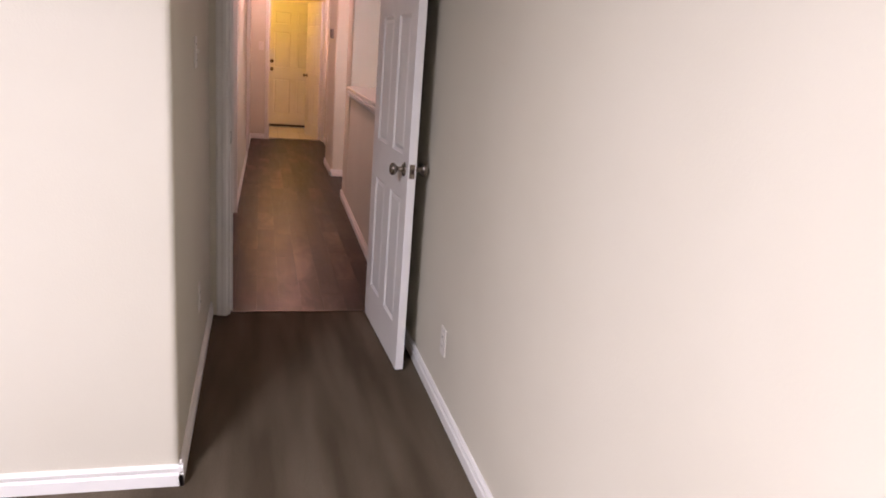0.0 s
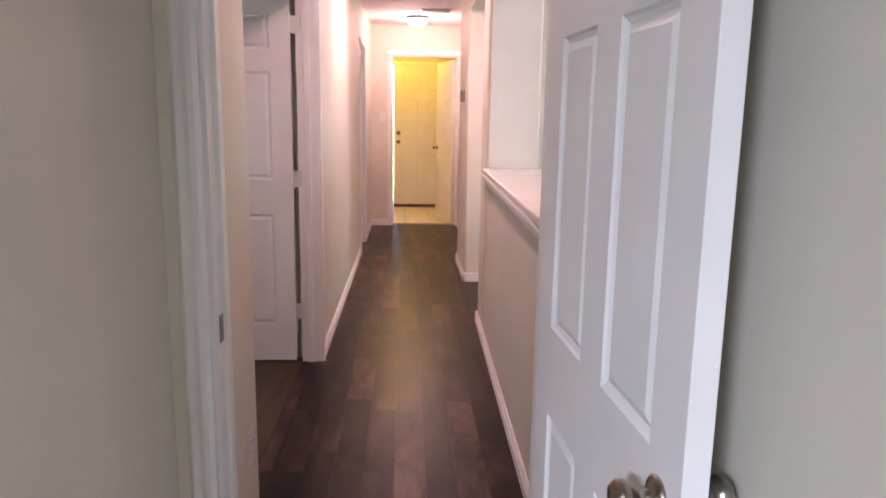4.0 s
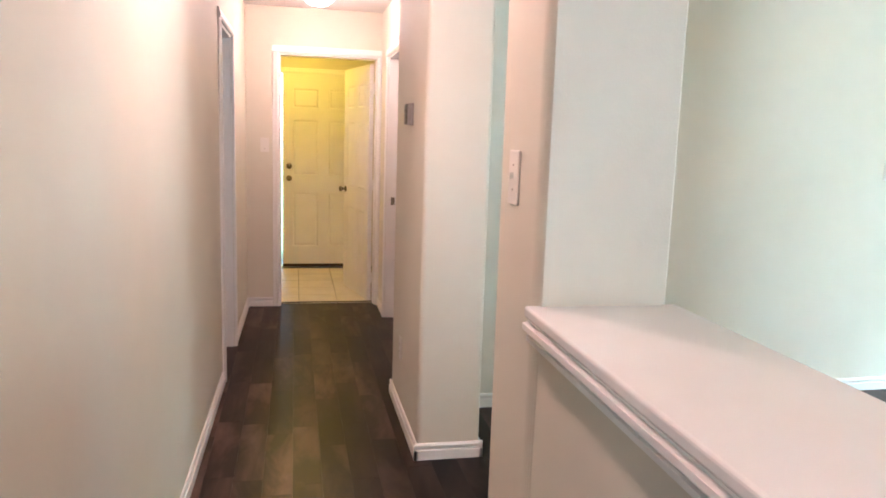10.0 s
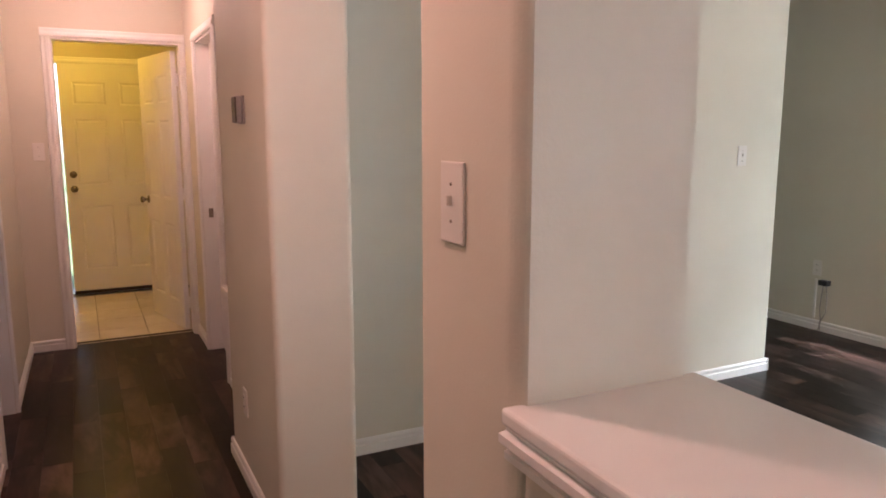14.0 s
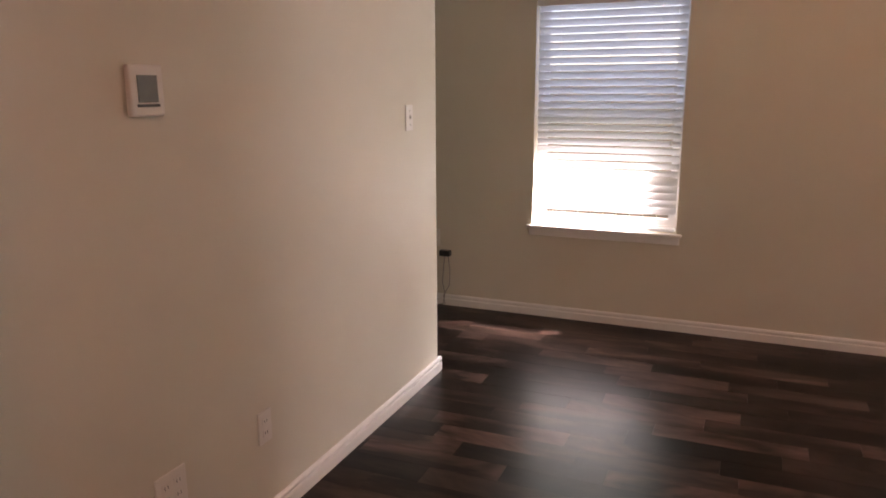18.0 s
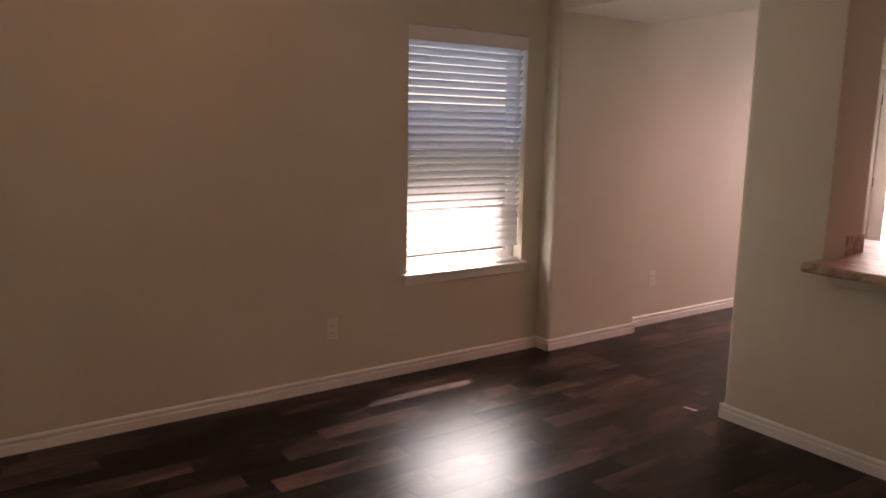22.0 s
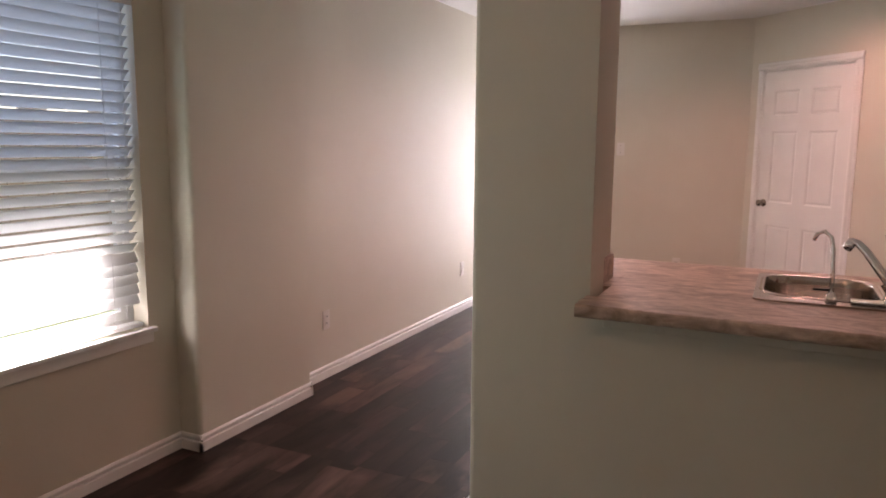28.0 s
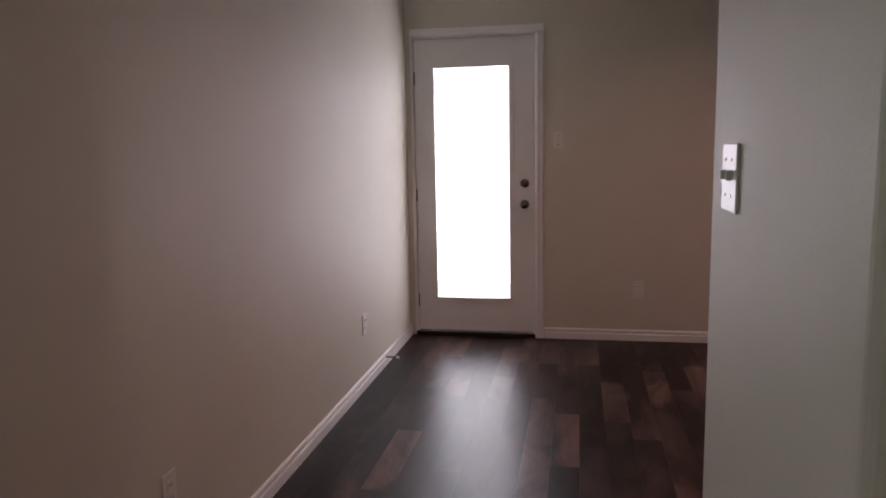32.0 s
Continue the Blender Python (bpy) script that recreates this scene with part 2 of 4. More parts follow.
def carpet_material():
    m = bpy.data.materials.new("brown_carpet")
    m.use_nodes = True
    nt = m.node_tree
    p = nt.nodes["Principled BSDF"]
    p.inputs["Roughness"].default_value = 0.95
    p.inputs["Specular IOR Level"].default_value = 0.1
    pos = nt.nodes.new("ShaderNodeNewGeometry").outputs["Position"]
    sweep = noise_of(nt, stretched(nt, pos, 7, 0.9, 1), 1.0, 2.0, 0.5, 0.15)
    fuzz = noise_of(nt, pos, 260, 2.0)
    c1 = ramp_between(nt, sweep, (0.098, 0.075, 0.050), (0.165, 0.132, 0.093), 0.35, 0.65)
    c2 = ramp_between(nt, fuzz, (0.45, 0.45, 0.45), (1.0, 1.0, 1.0), 0.3, 0.7)
    mul = nt.nodes.new("ShaderNodeVectorMath")
    mul.operation = "MULTIPLY"
    nt.links.new(c1, mul.inputs[0])
    nt.links.new(c2, mul.inputs[1])
    nt.links.new(mul.outputs[0], p.inputs["Base Color"])
    bumped(nt, fuzz, 0.8, 0.006)
    return m


def counter_material():
    m = bpy.data.materials.new("laminate_stone")
    m.use_nodes = True
    nt = m.node_tree
    p = nt.nodes["Principled BSDF"]
    p.inputs["Roughness"].default_value = 0.38
    pos = nt.nodes.new("ShaderNodeNewGeometry").outputs["Position"]
    a = noise_of(nt, stretched(nt, pos, 5.5, 12, 12), 1.0, 5.0, 0.62, 1.2)
    b = noise_of(nt, stretched(nt, pos, 22, 40, 40), 1.0, 3.0, 0.6)
    c1 = ramp_between(nt, a, (0.30, 0.22, 0.165), (0.68, 0.53, 0.44), 0.36, 0.66)
    c2 = ramp_between(nt, b, (0.80, 0.79, 0.77), (1.05, 1.04, 1.03), 0.35, 0.65)
    mul = nt.nodes.new("ShaderNodeVectorMath")
    mul.operation = "MULTIPLY"
    nt.links.new(c1, mul.inputs[0])
    nt.links.new(c2, mul.inputs[1])
    nt.links.new(mul.outputs[0], p.inputs["Base Color"])
    return m


def glass_material():
    m = bpy.data.materials.new("window_glass")
    m.use_nodes = True
    p = m.node_tree.nodes["Principled BSDF"]
    p.inputs["Base Color"].default_value = (0.98, 1, 0.99, 1)
    p.inputs["Roughness"].default_value = 0.0
    p.inputs["Transmission Weight"].default_value = 1.0
    p.inputs["IOR"].default_value = 1.45
    return m


PLANK, CARPET, COUNTER, GLASS = plank_material(), carpet_material(), counter_material(), glass_material()

# ---------------------------------------------------------------- mesh helpers


def to_mesh(bm, name, mat, smooth=False):
    me = bpy.data.meshes.new(name)
    bmesh.ops.recalc_face_normals(bm, faces=bm.faces)
    bm.to_mesh(me)
    bm.free()
    if mat:
        me.materials.append(mat)
    if smooth:
        for poly in me.polygons:
            poly.use_smooth = True
    return me


def add_box(bm, x0, x1, y0, y1, z0, z1, bevel=0.0, segs=2):
    r = bmesh.ops.create_cube(bm, size=1.0)
    vs = r["verts"]
    for v in vs:
        v.co = Vector(((x0 + x1) / 2 + v.co.x * (x1 - x0), (y0 + y1) / 2 + v.co.y * (y1 - y0), (z0 + z1) / 2 + v.co.z * (z1 - z0)))
    if bevel:
        edges = list({e for v in vs for e in v.link_edges})
        bmesh.ops.bevel(bm, geom=edges, offset=bevel, segments=segs, profile=0.5, affect="EDGES")
    return bm


def box(x0, x1, y0, y1, z0, z1, bevel=0.0, segs=2):
    return add_box(bmesh.new(), x0, x1, y0, y1, z0, z1, bevel, segs)


def add_rod(bm, p, q, r, r2=None, sides=16):
    p, q = Vector(p), Vector(q)
    m = Matrix.Translation((p + q) / 2) @ (q - p).to_track_quat("Z", "Y").to_matrix().to_4x4()
    bmesh.ops.create_cone(bm, cap_ends=True, segments=sides, radius1=r, radius2=r if r2 is None else r2, depth=(q - p).length, matrix=m)
    return bm


def rod(p, q, r, r2=None, sides=16):
    return add_rod(bmesh.new(), p, q, r, r2, sides)


def lathe(profile, m=None, sides=24):
    """A turned body: profile of (radius, height) about z, laid by m."""
    bm = bmesh.new()
    rings = []
    for r, z in profile:
        rings.append([bm.verts.new((r * math.cos(2 * math.pi * k / sides), r * math.sin(2 * math.pi * k / sides), z)) for k in range(sides)])
    for a, b in zip(rings, rings[1:]):
        for k in range(sides):
            bm.faces.new((a[k], a[(k + 1) % sides], b[(k + 1) % sides], b[k]))
    bm.faces.new(rings[0])
    bm.faces.new(rings[-1])
    if m:
        bm.transform(m)
    return bm


def tube(points, r, sides=10):
    """A bent pipe through the points."""
    bm = bmesh.new()
    pts = [Vector(p) for p in points]
    rings = []
    up = Vector((0, 1, 0.01))
    for i, p in enumerate(pts):
        d = (pts[min(i + 1, len(pts) - 1)] - pts[max(i - 1, 0)]).normalized()
        s = d.cross(up).normalized()
        u = s.cross(d)
        rr = r[i] if isinstance(r, (list, tuple)) else r
        rings.append([bm.verts.new(p + (s * math.cos(2 * math.pi * k / sides) + u * math.sin(2 * math.pi * k / sides)) * rr) for k in range(sides)])
    for a, b in zip(rings, rings[1:]):
        for k in range(sides):
            bm.faces.new((a[k], a[(k + 1) % sides], b[(k + 1) % sides], b[k]))
    bm.faces.new(rings[0])
    bm.faces.new(rings[-1])
    return bm


def thing(name, m=None, label="", category="", group="", kind=""):
    ob = new(name)
    ob.empty_display_size = 0.05
    if m is not None:
        ob.matrix_world = m
    return tagged(ob, label, category, group, kind)


def part(name, bm, mat, parent, label="", smooth=False):
    ob = new(name, to_mesh(bm, name, mat, smooth) if isinstance(bm, bmesh.types.BMesh) else bm)
    ob.parent = parent
    if label:
        ob["label"] = label
    return ob


def structure(name, bm, mat, label, category, smooth=False):
    return tagged(new(name, to_mesh(bm, name, mat, smooth)), label, category, kind="structure")


def wall_bm(axis, u0, u1, t0, t1, z0=0.0, z1=2.44, holes=(), round_at=()):
    """A wall along axis ('x' or 'y') from u0 to u1, t0..t1 through its thickness, with holes (u0, u1, z0, z1) cut through.
    round_at: plan corners (x, y) whose upright edges are bullnosed."""
    us = sorted({u0, u1, *(h[0] for h in holes), *(h[1] for h in holes)})
    zs = sorted({z0, z1, *(h[2] for h in holes), *(h[3] for h in holes)})
    us, zs = [u for u in us if u0 <= u <= u1], [z for z in zs if z0 <= z <= z1]
    solid = {}
    for i in range(len(us) - 1):
        for k in range(len(zs) - 1):
            cu, cz = (us[i] + us[i + 1]) / 2, (zs[k] + zs[k + 1]) / 2
            solid[i, k] = not any(h[0] < cu < h[1] and h[2] < cz < h[3] for h in holes)
    bm = bmesh.new()
    made = {}

    def vert(u, t, z):
        key = (u, t, z)
        if key not in made:
            made[key] = bm.verts.new((u, t, z) if axis == "x" else (t, u, z))
        return made[key]

    for (i, k), ok in solid.items():
        if not ok:
            continue
        a, b, c, d = us[i], us[i + 1], zs[k], zs[k + 1]
        for t in (t0, t1):
            bm.faces.new([vert(a, t, c), vert(b, t, c), vert(b, t, d), vert(a, t, d)])
        if not solid.get((i - 1, k)):
            bm.faces.new([vert(a, t0, c), vert(a, t1, c), vert(a, t1, d), vert(a, t0, d)])
        if not solid.get((i + 1, k)):
            bm.faces.new([vert(b, t0, c), vert(b, t1, c), vert(b, t1, d), vert(b, t0, d)])
        if not solid.get((i, k - 1)):
            bm.faces.new([vert(a, t0, c), vert(b, t0, c), vert(b, t1, c), vert(a, t1, c)])
        if not solid.get((i, k + 1)):
            bm.faces.new([vert(a, t0, d), vert(b, t0, d), vert(b, t1, d), vert(a, t1, d)])
    if round_at:
        bmesh.ops.recalc_face_normals(bm, faces=bm.faces)
        edges = [e for e in bm.edges if abs(e.verts[0].co.x - e.verts[1].co.x) < 1e-5 and abs(e.verts[0].co.y - e.verts[1].co.y) < 1e-5
                 and any(abs(e.verts[0].co.x - x) < 1e-4 and abs(e.verts[0].co.y - y) < 1e-4 for x, y in round_at)]
        bmesh.ops.bevel(bm, geom=edges, offset=0.022, segments=5, profile=0.5, affect="EDGES")
    return bm


def wall(name, label, mat=None, **kw):
    return structure(name, wall_bm(**kw), mat or PAINT, label, "wall")


BASE_H, BASE_T = 0.076, 0.014
BASE_PROFILE = [(0, 0), (BASE_T, 0), (BASE_T, 0.043), (BASE_T - 0.002, 0.0455), (0.003, 0.0465), (0.003, 0.0555), (BASE_T - 0.003, 0.057), (BASE_T - 0.002, 0.066), (0.006, BASE_H), (0, BASE_H)]


def sweep(bm, profile, p, q, out):
    """A straight moulding from p to q; out: the way it stands off the wall."""
    p, q, out = Vector(p), Vector(q), Vector(out)
    ends = [[bm.verts.new(e + out * a + Vector((0, 0, b))) for a, b in profile] for e in (p, q)]
    n = len(profile)
    for k in range(n):
        bm.faces.new((ends[0][k], ends[0][(k + 1) % n], ends[1][(k + 1) % n], ends[1][k]))
    bm.faces.new(ends[0])
    bm.faces.new(ends[1])
    return bm


def baseboard(p, q, out, label="white painted baseboard along the foot of the wall"):
    return structure("baseboard", sweep(bmesh.new(), BASE_PROFILE, (*p, 0.001), (*q, 0.001), (*out, 0)), WHITE, label, "baseboard")


CASE_PROFILE = [(0, 0), (0.012, 0), (0.018, 0.010), (0.018, 0.022), (0.013, 0.034), (0.011, 0.050), (0.006, 0.057), (0, 0.057)]


def casing(axis, u0, u1, face, out, top, parent, left=True, right=True, wide=0.057):
    """Door trim round an opening u0..u1 in a wall face at 'face', standing off by out (+1 or -1)."""
    k = wide / 0.057

    def put(u, t, z):
        return Vector((u, face + out * t, z)) if axis == "x" else Vector((face + out * t, u, z))

    for side, u, sgn in (("l", u0, -1), ("r", u1, 1)):
        if not (left if side == "l" else right):
            continue
        bm = bmesh.new()
        ends = [[bm.verts.new(put(u + sgn * b * k, a, z)) for a, b in CASE_PROFILE] for z in (0.0, top)]
        n = len(CASE_PROFILE)
        for j in range(n):
            bm.faces.new((ends[0][j], ends[0][(j + 1) % n], ends[1][(j + 1) % n], ends[1][j]))
        bm.faces.new(ends[0]), bm.faces.new(ends[1])
        part("casing", bm, WHITE, parent)
    bm = bmesh.new()
    a0, a1 = u0 - (wide if left else 0), u1 + (wide if right else 0)
    ends = [[bm.verts.new(put(u, a, top + b * k + 0.001)) for a, b in CASE_PROFILE] for u in (a0, a1)]
    n = len(CASE_PROFILE)
    for j in range(n):
        bm.faces.new((ends[0][j], ends[0][(j + 1) % n], ends[1][(j + 1) % n], ends[1][j]))
    bm.faces.new(ends[0]), bm.faces.new(ends[1])
    part("head_casing", bm, WHITE, parent)


def jamb(axis, u0, u1, t0, t1, top, parent, thick=0.018):
    """The lining of a doorway."""
    def bx(a, b, c, d, e, f):
        return box(a, b, c, d, e, f) if axis == "x" else box(c, d, a, b, e, f)
    part("jamb", bx(u0, u0 + thick, t0, t1, 0, top), WHITE, parent)
    part("jamb", bx(u1 - thick, u1, t0, t1, 0, top), WHITE, parent)
    part("head_jamb", bx(u0 + thick, u1 - thick, t0, t1, top - thick, top), WHITE, parent)


def panel_leaf(w, h, t=0.035, cols=2, rows=((0.19, 0.765), (0.95, 1.525), (1.65, 1.845)), stile=0.105, mid=0.115):
    """A moulded door leaf: x across from the hinge at 0, y 0..t, z up, with raised panels set in both faces."""
    scale = h / 2.0
    rows = [(a * scale, b * scale) for a, b in rows]
    pw = (w - 2 * stile - mid * (cols - 1)) / cols
    xs, zs = [0.0], [0.0]
    for c in range(cols):
        x0 = stile + c * (pw + mid)
        xs += [x0, x0 + pw]
    xs.append(w)
    for a, b in rows:
        zs += [a, b]
    zs.append(h)
    bm = bmesh.new()
    grids = {}
    for y in (0.0, t):
        grids[y] = [[bm.verts.new((x, y, z)) for z in zs] for x in xs]
    panels = []
    for y, g in grids.items():
        for i in range(len(xs) - 1):
            for k in range(len(zs) - 1):
                f = bm.faces.new((g[i][k], g[i + 1][k], g[i + 1][k + 1], g[i][k + 1]))
                if i % 2 == 1 and k % 2 == 1:
                    panels.append((f, y))
    a, b = grids[0.0], grids[t]
    nx, nz = len(xs), len(zs)
    for i in range(nx - 1):
        bm.faces.new((a[i][0], a[i + 1][0], b[i + 1][0], b[i][0]))
        bm.faces.new((a[i][-1], a[i + 1][-1], b[i + 1][-1], b[i][-1]))
    for k in range(nz - 1):
        bm.faces.new((a[0][k], a[0][k + 1], b[0][k + 1], b[0][k]))
        bm.faces.new((a[-1][k], a[-1][k + 1], b[-1][k + 1], b[-1][k]))
    bmesh.ops.recalc_face_normals(bm, faces=bm.faces)
    for f, y in panels:
        inward = 1 if y == 0 else -1
        for thick, depth in ((0.008, 0.005), (0.012, 0.004), (0.022, -0.006)):
            bmesh.ops.inset_region(bm, faces=[f], thickness=thick, depth=0)
            for v in f.verts:
                v.co.y += inward * depth
    return bm


KNOB_PROFILE = [(0.030, 0.0), (0.031, 0.004), (0.026, 0.008), (0.012, 0.012), (0.011, 0.030), (0.018, 0.036), (0.026, 0.044), (0.027, 0.054), (0.020, 0.062), (0.006, 0.065)]


def knob(x, z, y, out, parent, mat=None, s=1.0):
    """A round door knob on a leaf face at y, pointing out (+1 or -1)."""
    m = Matrix.Translation((x, y, z)) @ Matrix.Rotation(radians(-90 * out), 4, "X") @ Matrix.Scale(s, 4)
    part("knob", lathe(KNOB_PROFILE, m), mat or NICKEL, parent, "brushed metal door knob", True)


def deadbolt(x, z, y, out, parent):
    m = Matrix.Translation((x, y, z)) @ Matrix.Rotation(radians(-90 * out), 4, "X")
    part("deadbolt", lathe([(0.031, 0), (0.031, 0.006), (0.024, 0.014), (0.010, 0.016)], m), NICKEL, parent, "brushed metal deadbolt", True)
    part("thumb_turn", box(x - 0.005, x + 0.005, min(y + out * 0.016, y + out * 0.03), max(y + out * 0.016, y + out * 0.03), z - 0.014, z + 0.014, 0.002), NICKEL, parent)


def hinge(x, z, y, parent):
    part("hinge", add_box(rod((x, y, z - 0.045), (x, y, z + 0.045), 0.007, sides=10), x - 0.003, x + 0.03, y - 0.002, y + 0.002, z - 0.044, z + 0.044), WHITE, parent)


def door(name, m, w, h, label, knob_z=0.93, hinges=True, both=True, rows=((0.19, 0.765), (0.95, 1.525), (1.65, 1.845))):
    d = thing(name, m, label, "door", kind="structure")
    part("leaf", panel_leaf(w, h, rows=rows), DOORWHITE, d)
    knob(w - 0.065, knob_z, 0.0, -1, d)
    if both:
        knob(w - 0.065, knob_z, 0.035, 1, d)
    part("latch_plate", box(w, w + 0.002, 0.006, 0.029, knob_z - 0.03, knob_z + 0.03), NICKEL, d)
    part("latch_bolt", box(w + 0.002, w + 0.010, 0.012, 0.023, knob_z - 0.009, knob_z + 0.009, 0.002), DARKGAP, d)
    if hinges:
        for z in (0.2, h / 2, h - 0.2):
            hinge(0.0, z, -0.006, d)
    return d

# ---------------------------------------------------------------- the shell
H = 2.44
XR, XB = 0.905, 1.228           # hall side and living side of the half wall
XC, XCB = 0.915, 1.205          # hall side and living side of the closet block
XL = -0.030                     # hall's left wall
XW = 5.23                       # window wall
YT = 8.29                       # living room's long wall
Y_PASS = 3.955                  # living side of the kitchen pass-through
Y_BACK = -0.315
Y_END = 10.76
Y_DOOR = 3.27                   # bedroom side of the bedroom door wall
Y_COL, Y_HALF = 6.155, 6.49     # near face of the column, end of the half wall
Z_CAP = 1.050                   # underside of the ledge board
Z_HEAD = 2.215                  # underside of the dropped headers
XE, XBR, Y_BED = -0.110, 0.850, 1.728   # entry's left wall, bedroom's right wall, bedroom's front wall
DIAG = pose(2.132, 0.63, 0, 0, 0, -43.8)


def turned(x, y, degrees):
    """A small turn about the upright line through (x, y): the hall's walls are not quite square."""
    return Matrix.Translation((x, y, 0)) @ Matrix.Rotation(radians(degrees), 4, "Z") @ Matrix.Translation((-x, -y, 0))


SKEW_R, SKEW_L = turned(XR, Y_HALF, -1.05), turned(XL, 9.0, -0.6)

structure("ceiling", box(-4.3, 5.38, -3.8, 13.0, H, H + 0.14), CEIL, "white sprayed-texture ceiling over all the rooms", "ceiling")

# bedroom and its entry
wall("wall_bedroom_right", "pale greige painted wall between bedroom and kitchen", axis="y", u0=-3.6, u1=Y_DOOR, t0=XBR, t1=0.96)
wall("wall_bedroom_back", "pale greige painted bedroom wall", axis="x", u0=-4.2, u1=0.96, t0=-3.72, t1=-3.6)
wall("wall_bedroom_left", "pale greige painted bedroom wall", axis="y", u0=-3.6, u1=Y_BED, t0=-4.12, t1=-4.0)
wall("wall_bedroom_front", "pale greige painted bedroom wall with a rounded corner", axis="x", u0=-4.12, u1=XE, t0=Y_BED, t1=Y_BED + 0.11, round_at=((XE, Y_BED),))
wall("wall_entry_left", "pale greige painted wall of the bedroom entry", axis="y", u0=Y_BED + 0.11, u1=Y_DOOR, t0=-0.24, t1=XE - 0.0002)
wall("wall_bedroom_door", "pale greige painted wall with the bedroom doorway", axis="x", u0=-0.36, u1=1.224, t0=Y_DOOR, t1=Y_DOOR + 0.135, holes=((-0.030, 0.735, -1, 2.06),))

# hall, left side
wall("wall_hall_left_near", "pale greige painted hall wall with a rounded corner", axis="y", u0=Y_DOOR + 0.135, u1=3.985, t0=-0.36, t1=-0.078, round_at=((-0.078, 3.985),))
wall("wall_hall_left_recess", "pale greige painted set-back hall wall beside the side doorway", axis="y", u0=3.9855, u1=4.52, t0=-0.36, t1=-0.235, round_at=((-0.235, 4.52),))
wall("wall_side_room_near", "pale greige painted wall of the side room", axis="x", u0=-3.0, u1=-0.36, t0=4.35, t1=4.47)
wall("wall_side_room_far", "pale greige painted wall of the side room", axis="x", u0=-3.0, u1=-0.176, t0=5.76, t1=5.86)
wall("wall_side_room_end", "pale greige painted wall of the side room", axis="y", u0=4.35, u1=5.86, t0=-3.12, t1=-3.0)
wall("wall_hall_left", "pale greige painted hall wall", axis="y", u0=5.715, u1=Y_END, t0=XL - 0.105, t1=XL, holes=((8.87, 9.59, -1, 2.05),)).matrix_world = SKEW_L
wall("wall_left_bath", "pale greige painted wall seen through the far doorway", axis="y", u0=8.0, u1=10.76, t0=-1.6, t1=-1.5)
wall("wall_left_bath_near", "pale greige painted wall of the far side room", axis="x", u0=-1.5, u1=-0.12, t0=8.0, t1=8.1)
wall("wall_left_bath_far", "pale greige painted wall of the far side room", axis="x", u0=-1.5, u1=-0.12, t0=10.66, t1=10.755)

# hall, right side
wall("wall_hall_right", "pale greige painted wall with a half wall under the open ledge and a rounded column", axis="y", u0=3.36, u1=Y_HALF, t0=XR, t1=XB,
     holes=((3.995, Y_COL, Z_CAP, Z_HEAD),), round_at=((XR, 3.995), (XB, 3.995), (XR, Y_COL), (XB, Y_COL), (XR, Y_HALF), (XB, Y_HALF))).matrix_world = SKEW_R
structure("header_passage", wall_bm("y", Y_HALF + 0.001, 7.689, XC, XCB, Z_HEAD, H - 0.001), PAINT, "pale greige painted dropped header over the passage", "beam")
wall("wall_closet_block", "pale greige painted closet corner with rounded edges", axis="y", u0=7.69, u1=8.57, t0=XC, t1=XCB, round_at=((XC, 7.69), (XCB, 7.69), (XC, 8.57)))
wall("wall_hall_right_far", "pale greige painted hall wall with a closet and a doorway", axis="y", u0=8.571, u1=Y_END, t0=1.08, t1=1.20, holes=((9.57, 10.31, -1, 2.05), (8.76, 9.32, 0.10, 2.0)))
wall("wall_hall_end", "pale greige painted end wall of the hall with a doorway", axis="x", u0=-1.6, u1=2.4, t0=Y_END, t1=10.88, holes=((0.245, 1.056, -1, 2.085),))
wall("wall_right_room", "pale greige painted wall of the carpeted far room", axis="y", u0=8.42, u1=10.76, t0=2.3, t1=2.4)

# living room
wall("wall_living_long", "pale greige painted long living room wall with a rounded corner", axis="x", u0=XCB + 0.0005, u1=4.108, t0=YT, t1=YT + 0.12, round_at=((4.108, YT),))
wall("wall_foyer_left", "pale greige painted foyer wall", axis="y", u0=YT + 0.12, u1=11.0, t0=3.988, t1=4.1078)
wall("wall_foyer_end", "pale greige painted foyer end wall", axis="x", u0=3.978, u1=XW, t0=11.0, t1=11.12)
WIN = ((7.225, 8.112, 0.606, 2.03), (4.112, 4.990, 0.606, 2.03))
X_JUT, Y_JUT0, Y_JUT1 = 5.112, 3.122, 3.954
wall("wall_windows", "pale greige painted outer wall with two windows", axis="y", u0=Y_JUT1, u1=11.12, t0=XW, t1=XW + 0.15, holes=WIN)
wall("wall_jut", "pale greige painted wall end with a rounded corner beside the dining opening", axis="y", u0=Y_JUT0, u1=Y_JUT1, t0=X_JUT, t1=XW + 0.15, round_at=((X_JUT, Y_JUT1),))
wall("wall_dining_side", "pale greige painted dining wall", axis="y", u0=-0.48, u1=Y_JUT0, t0=5.212, t1=XW + 0.15)
X_WING, Y_WING = 3.785, 3.14
wall("wall_pass_through", "pale greige painted wall with the kitchen pass-through", axis="x", u0=XB, u1=X_WING, t0=3.765, t1=Y_PASS,
     holes=((1.425, 3.352, 0.862, 2.19),), round_at=((X_WING, Y_PASS),))
wall("wall_wing_block", "pale greige painted wall end beside the counter", axis="y", u0=3.58, u1=3.7648, t0=3.372, t1=X_WING - 0.1205)
wall("wall_wing", "pale greige painted wing wall beside the counter", axis="y", u0=Y_WING, u1=3.7648, t0=X_WING - 0.12, t1=X_WING, round_at=((X_WING, Y_WING), (X_WING - 0.12, Y_WING)))
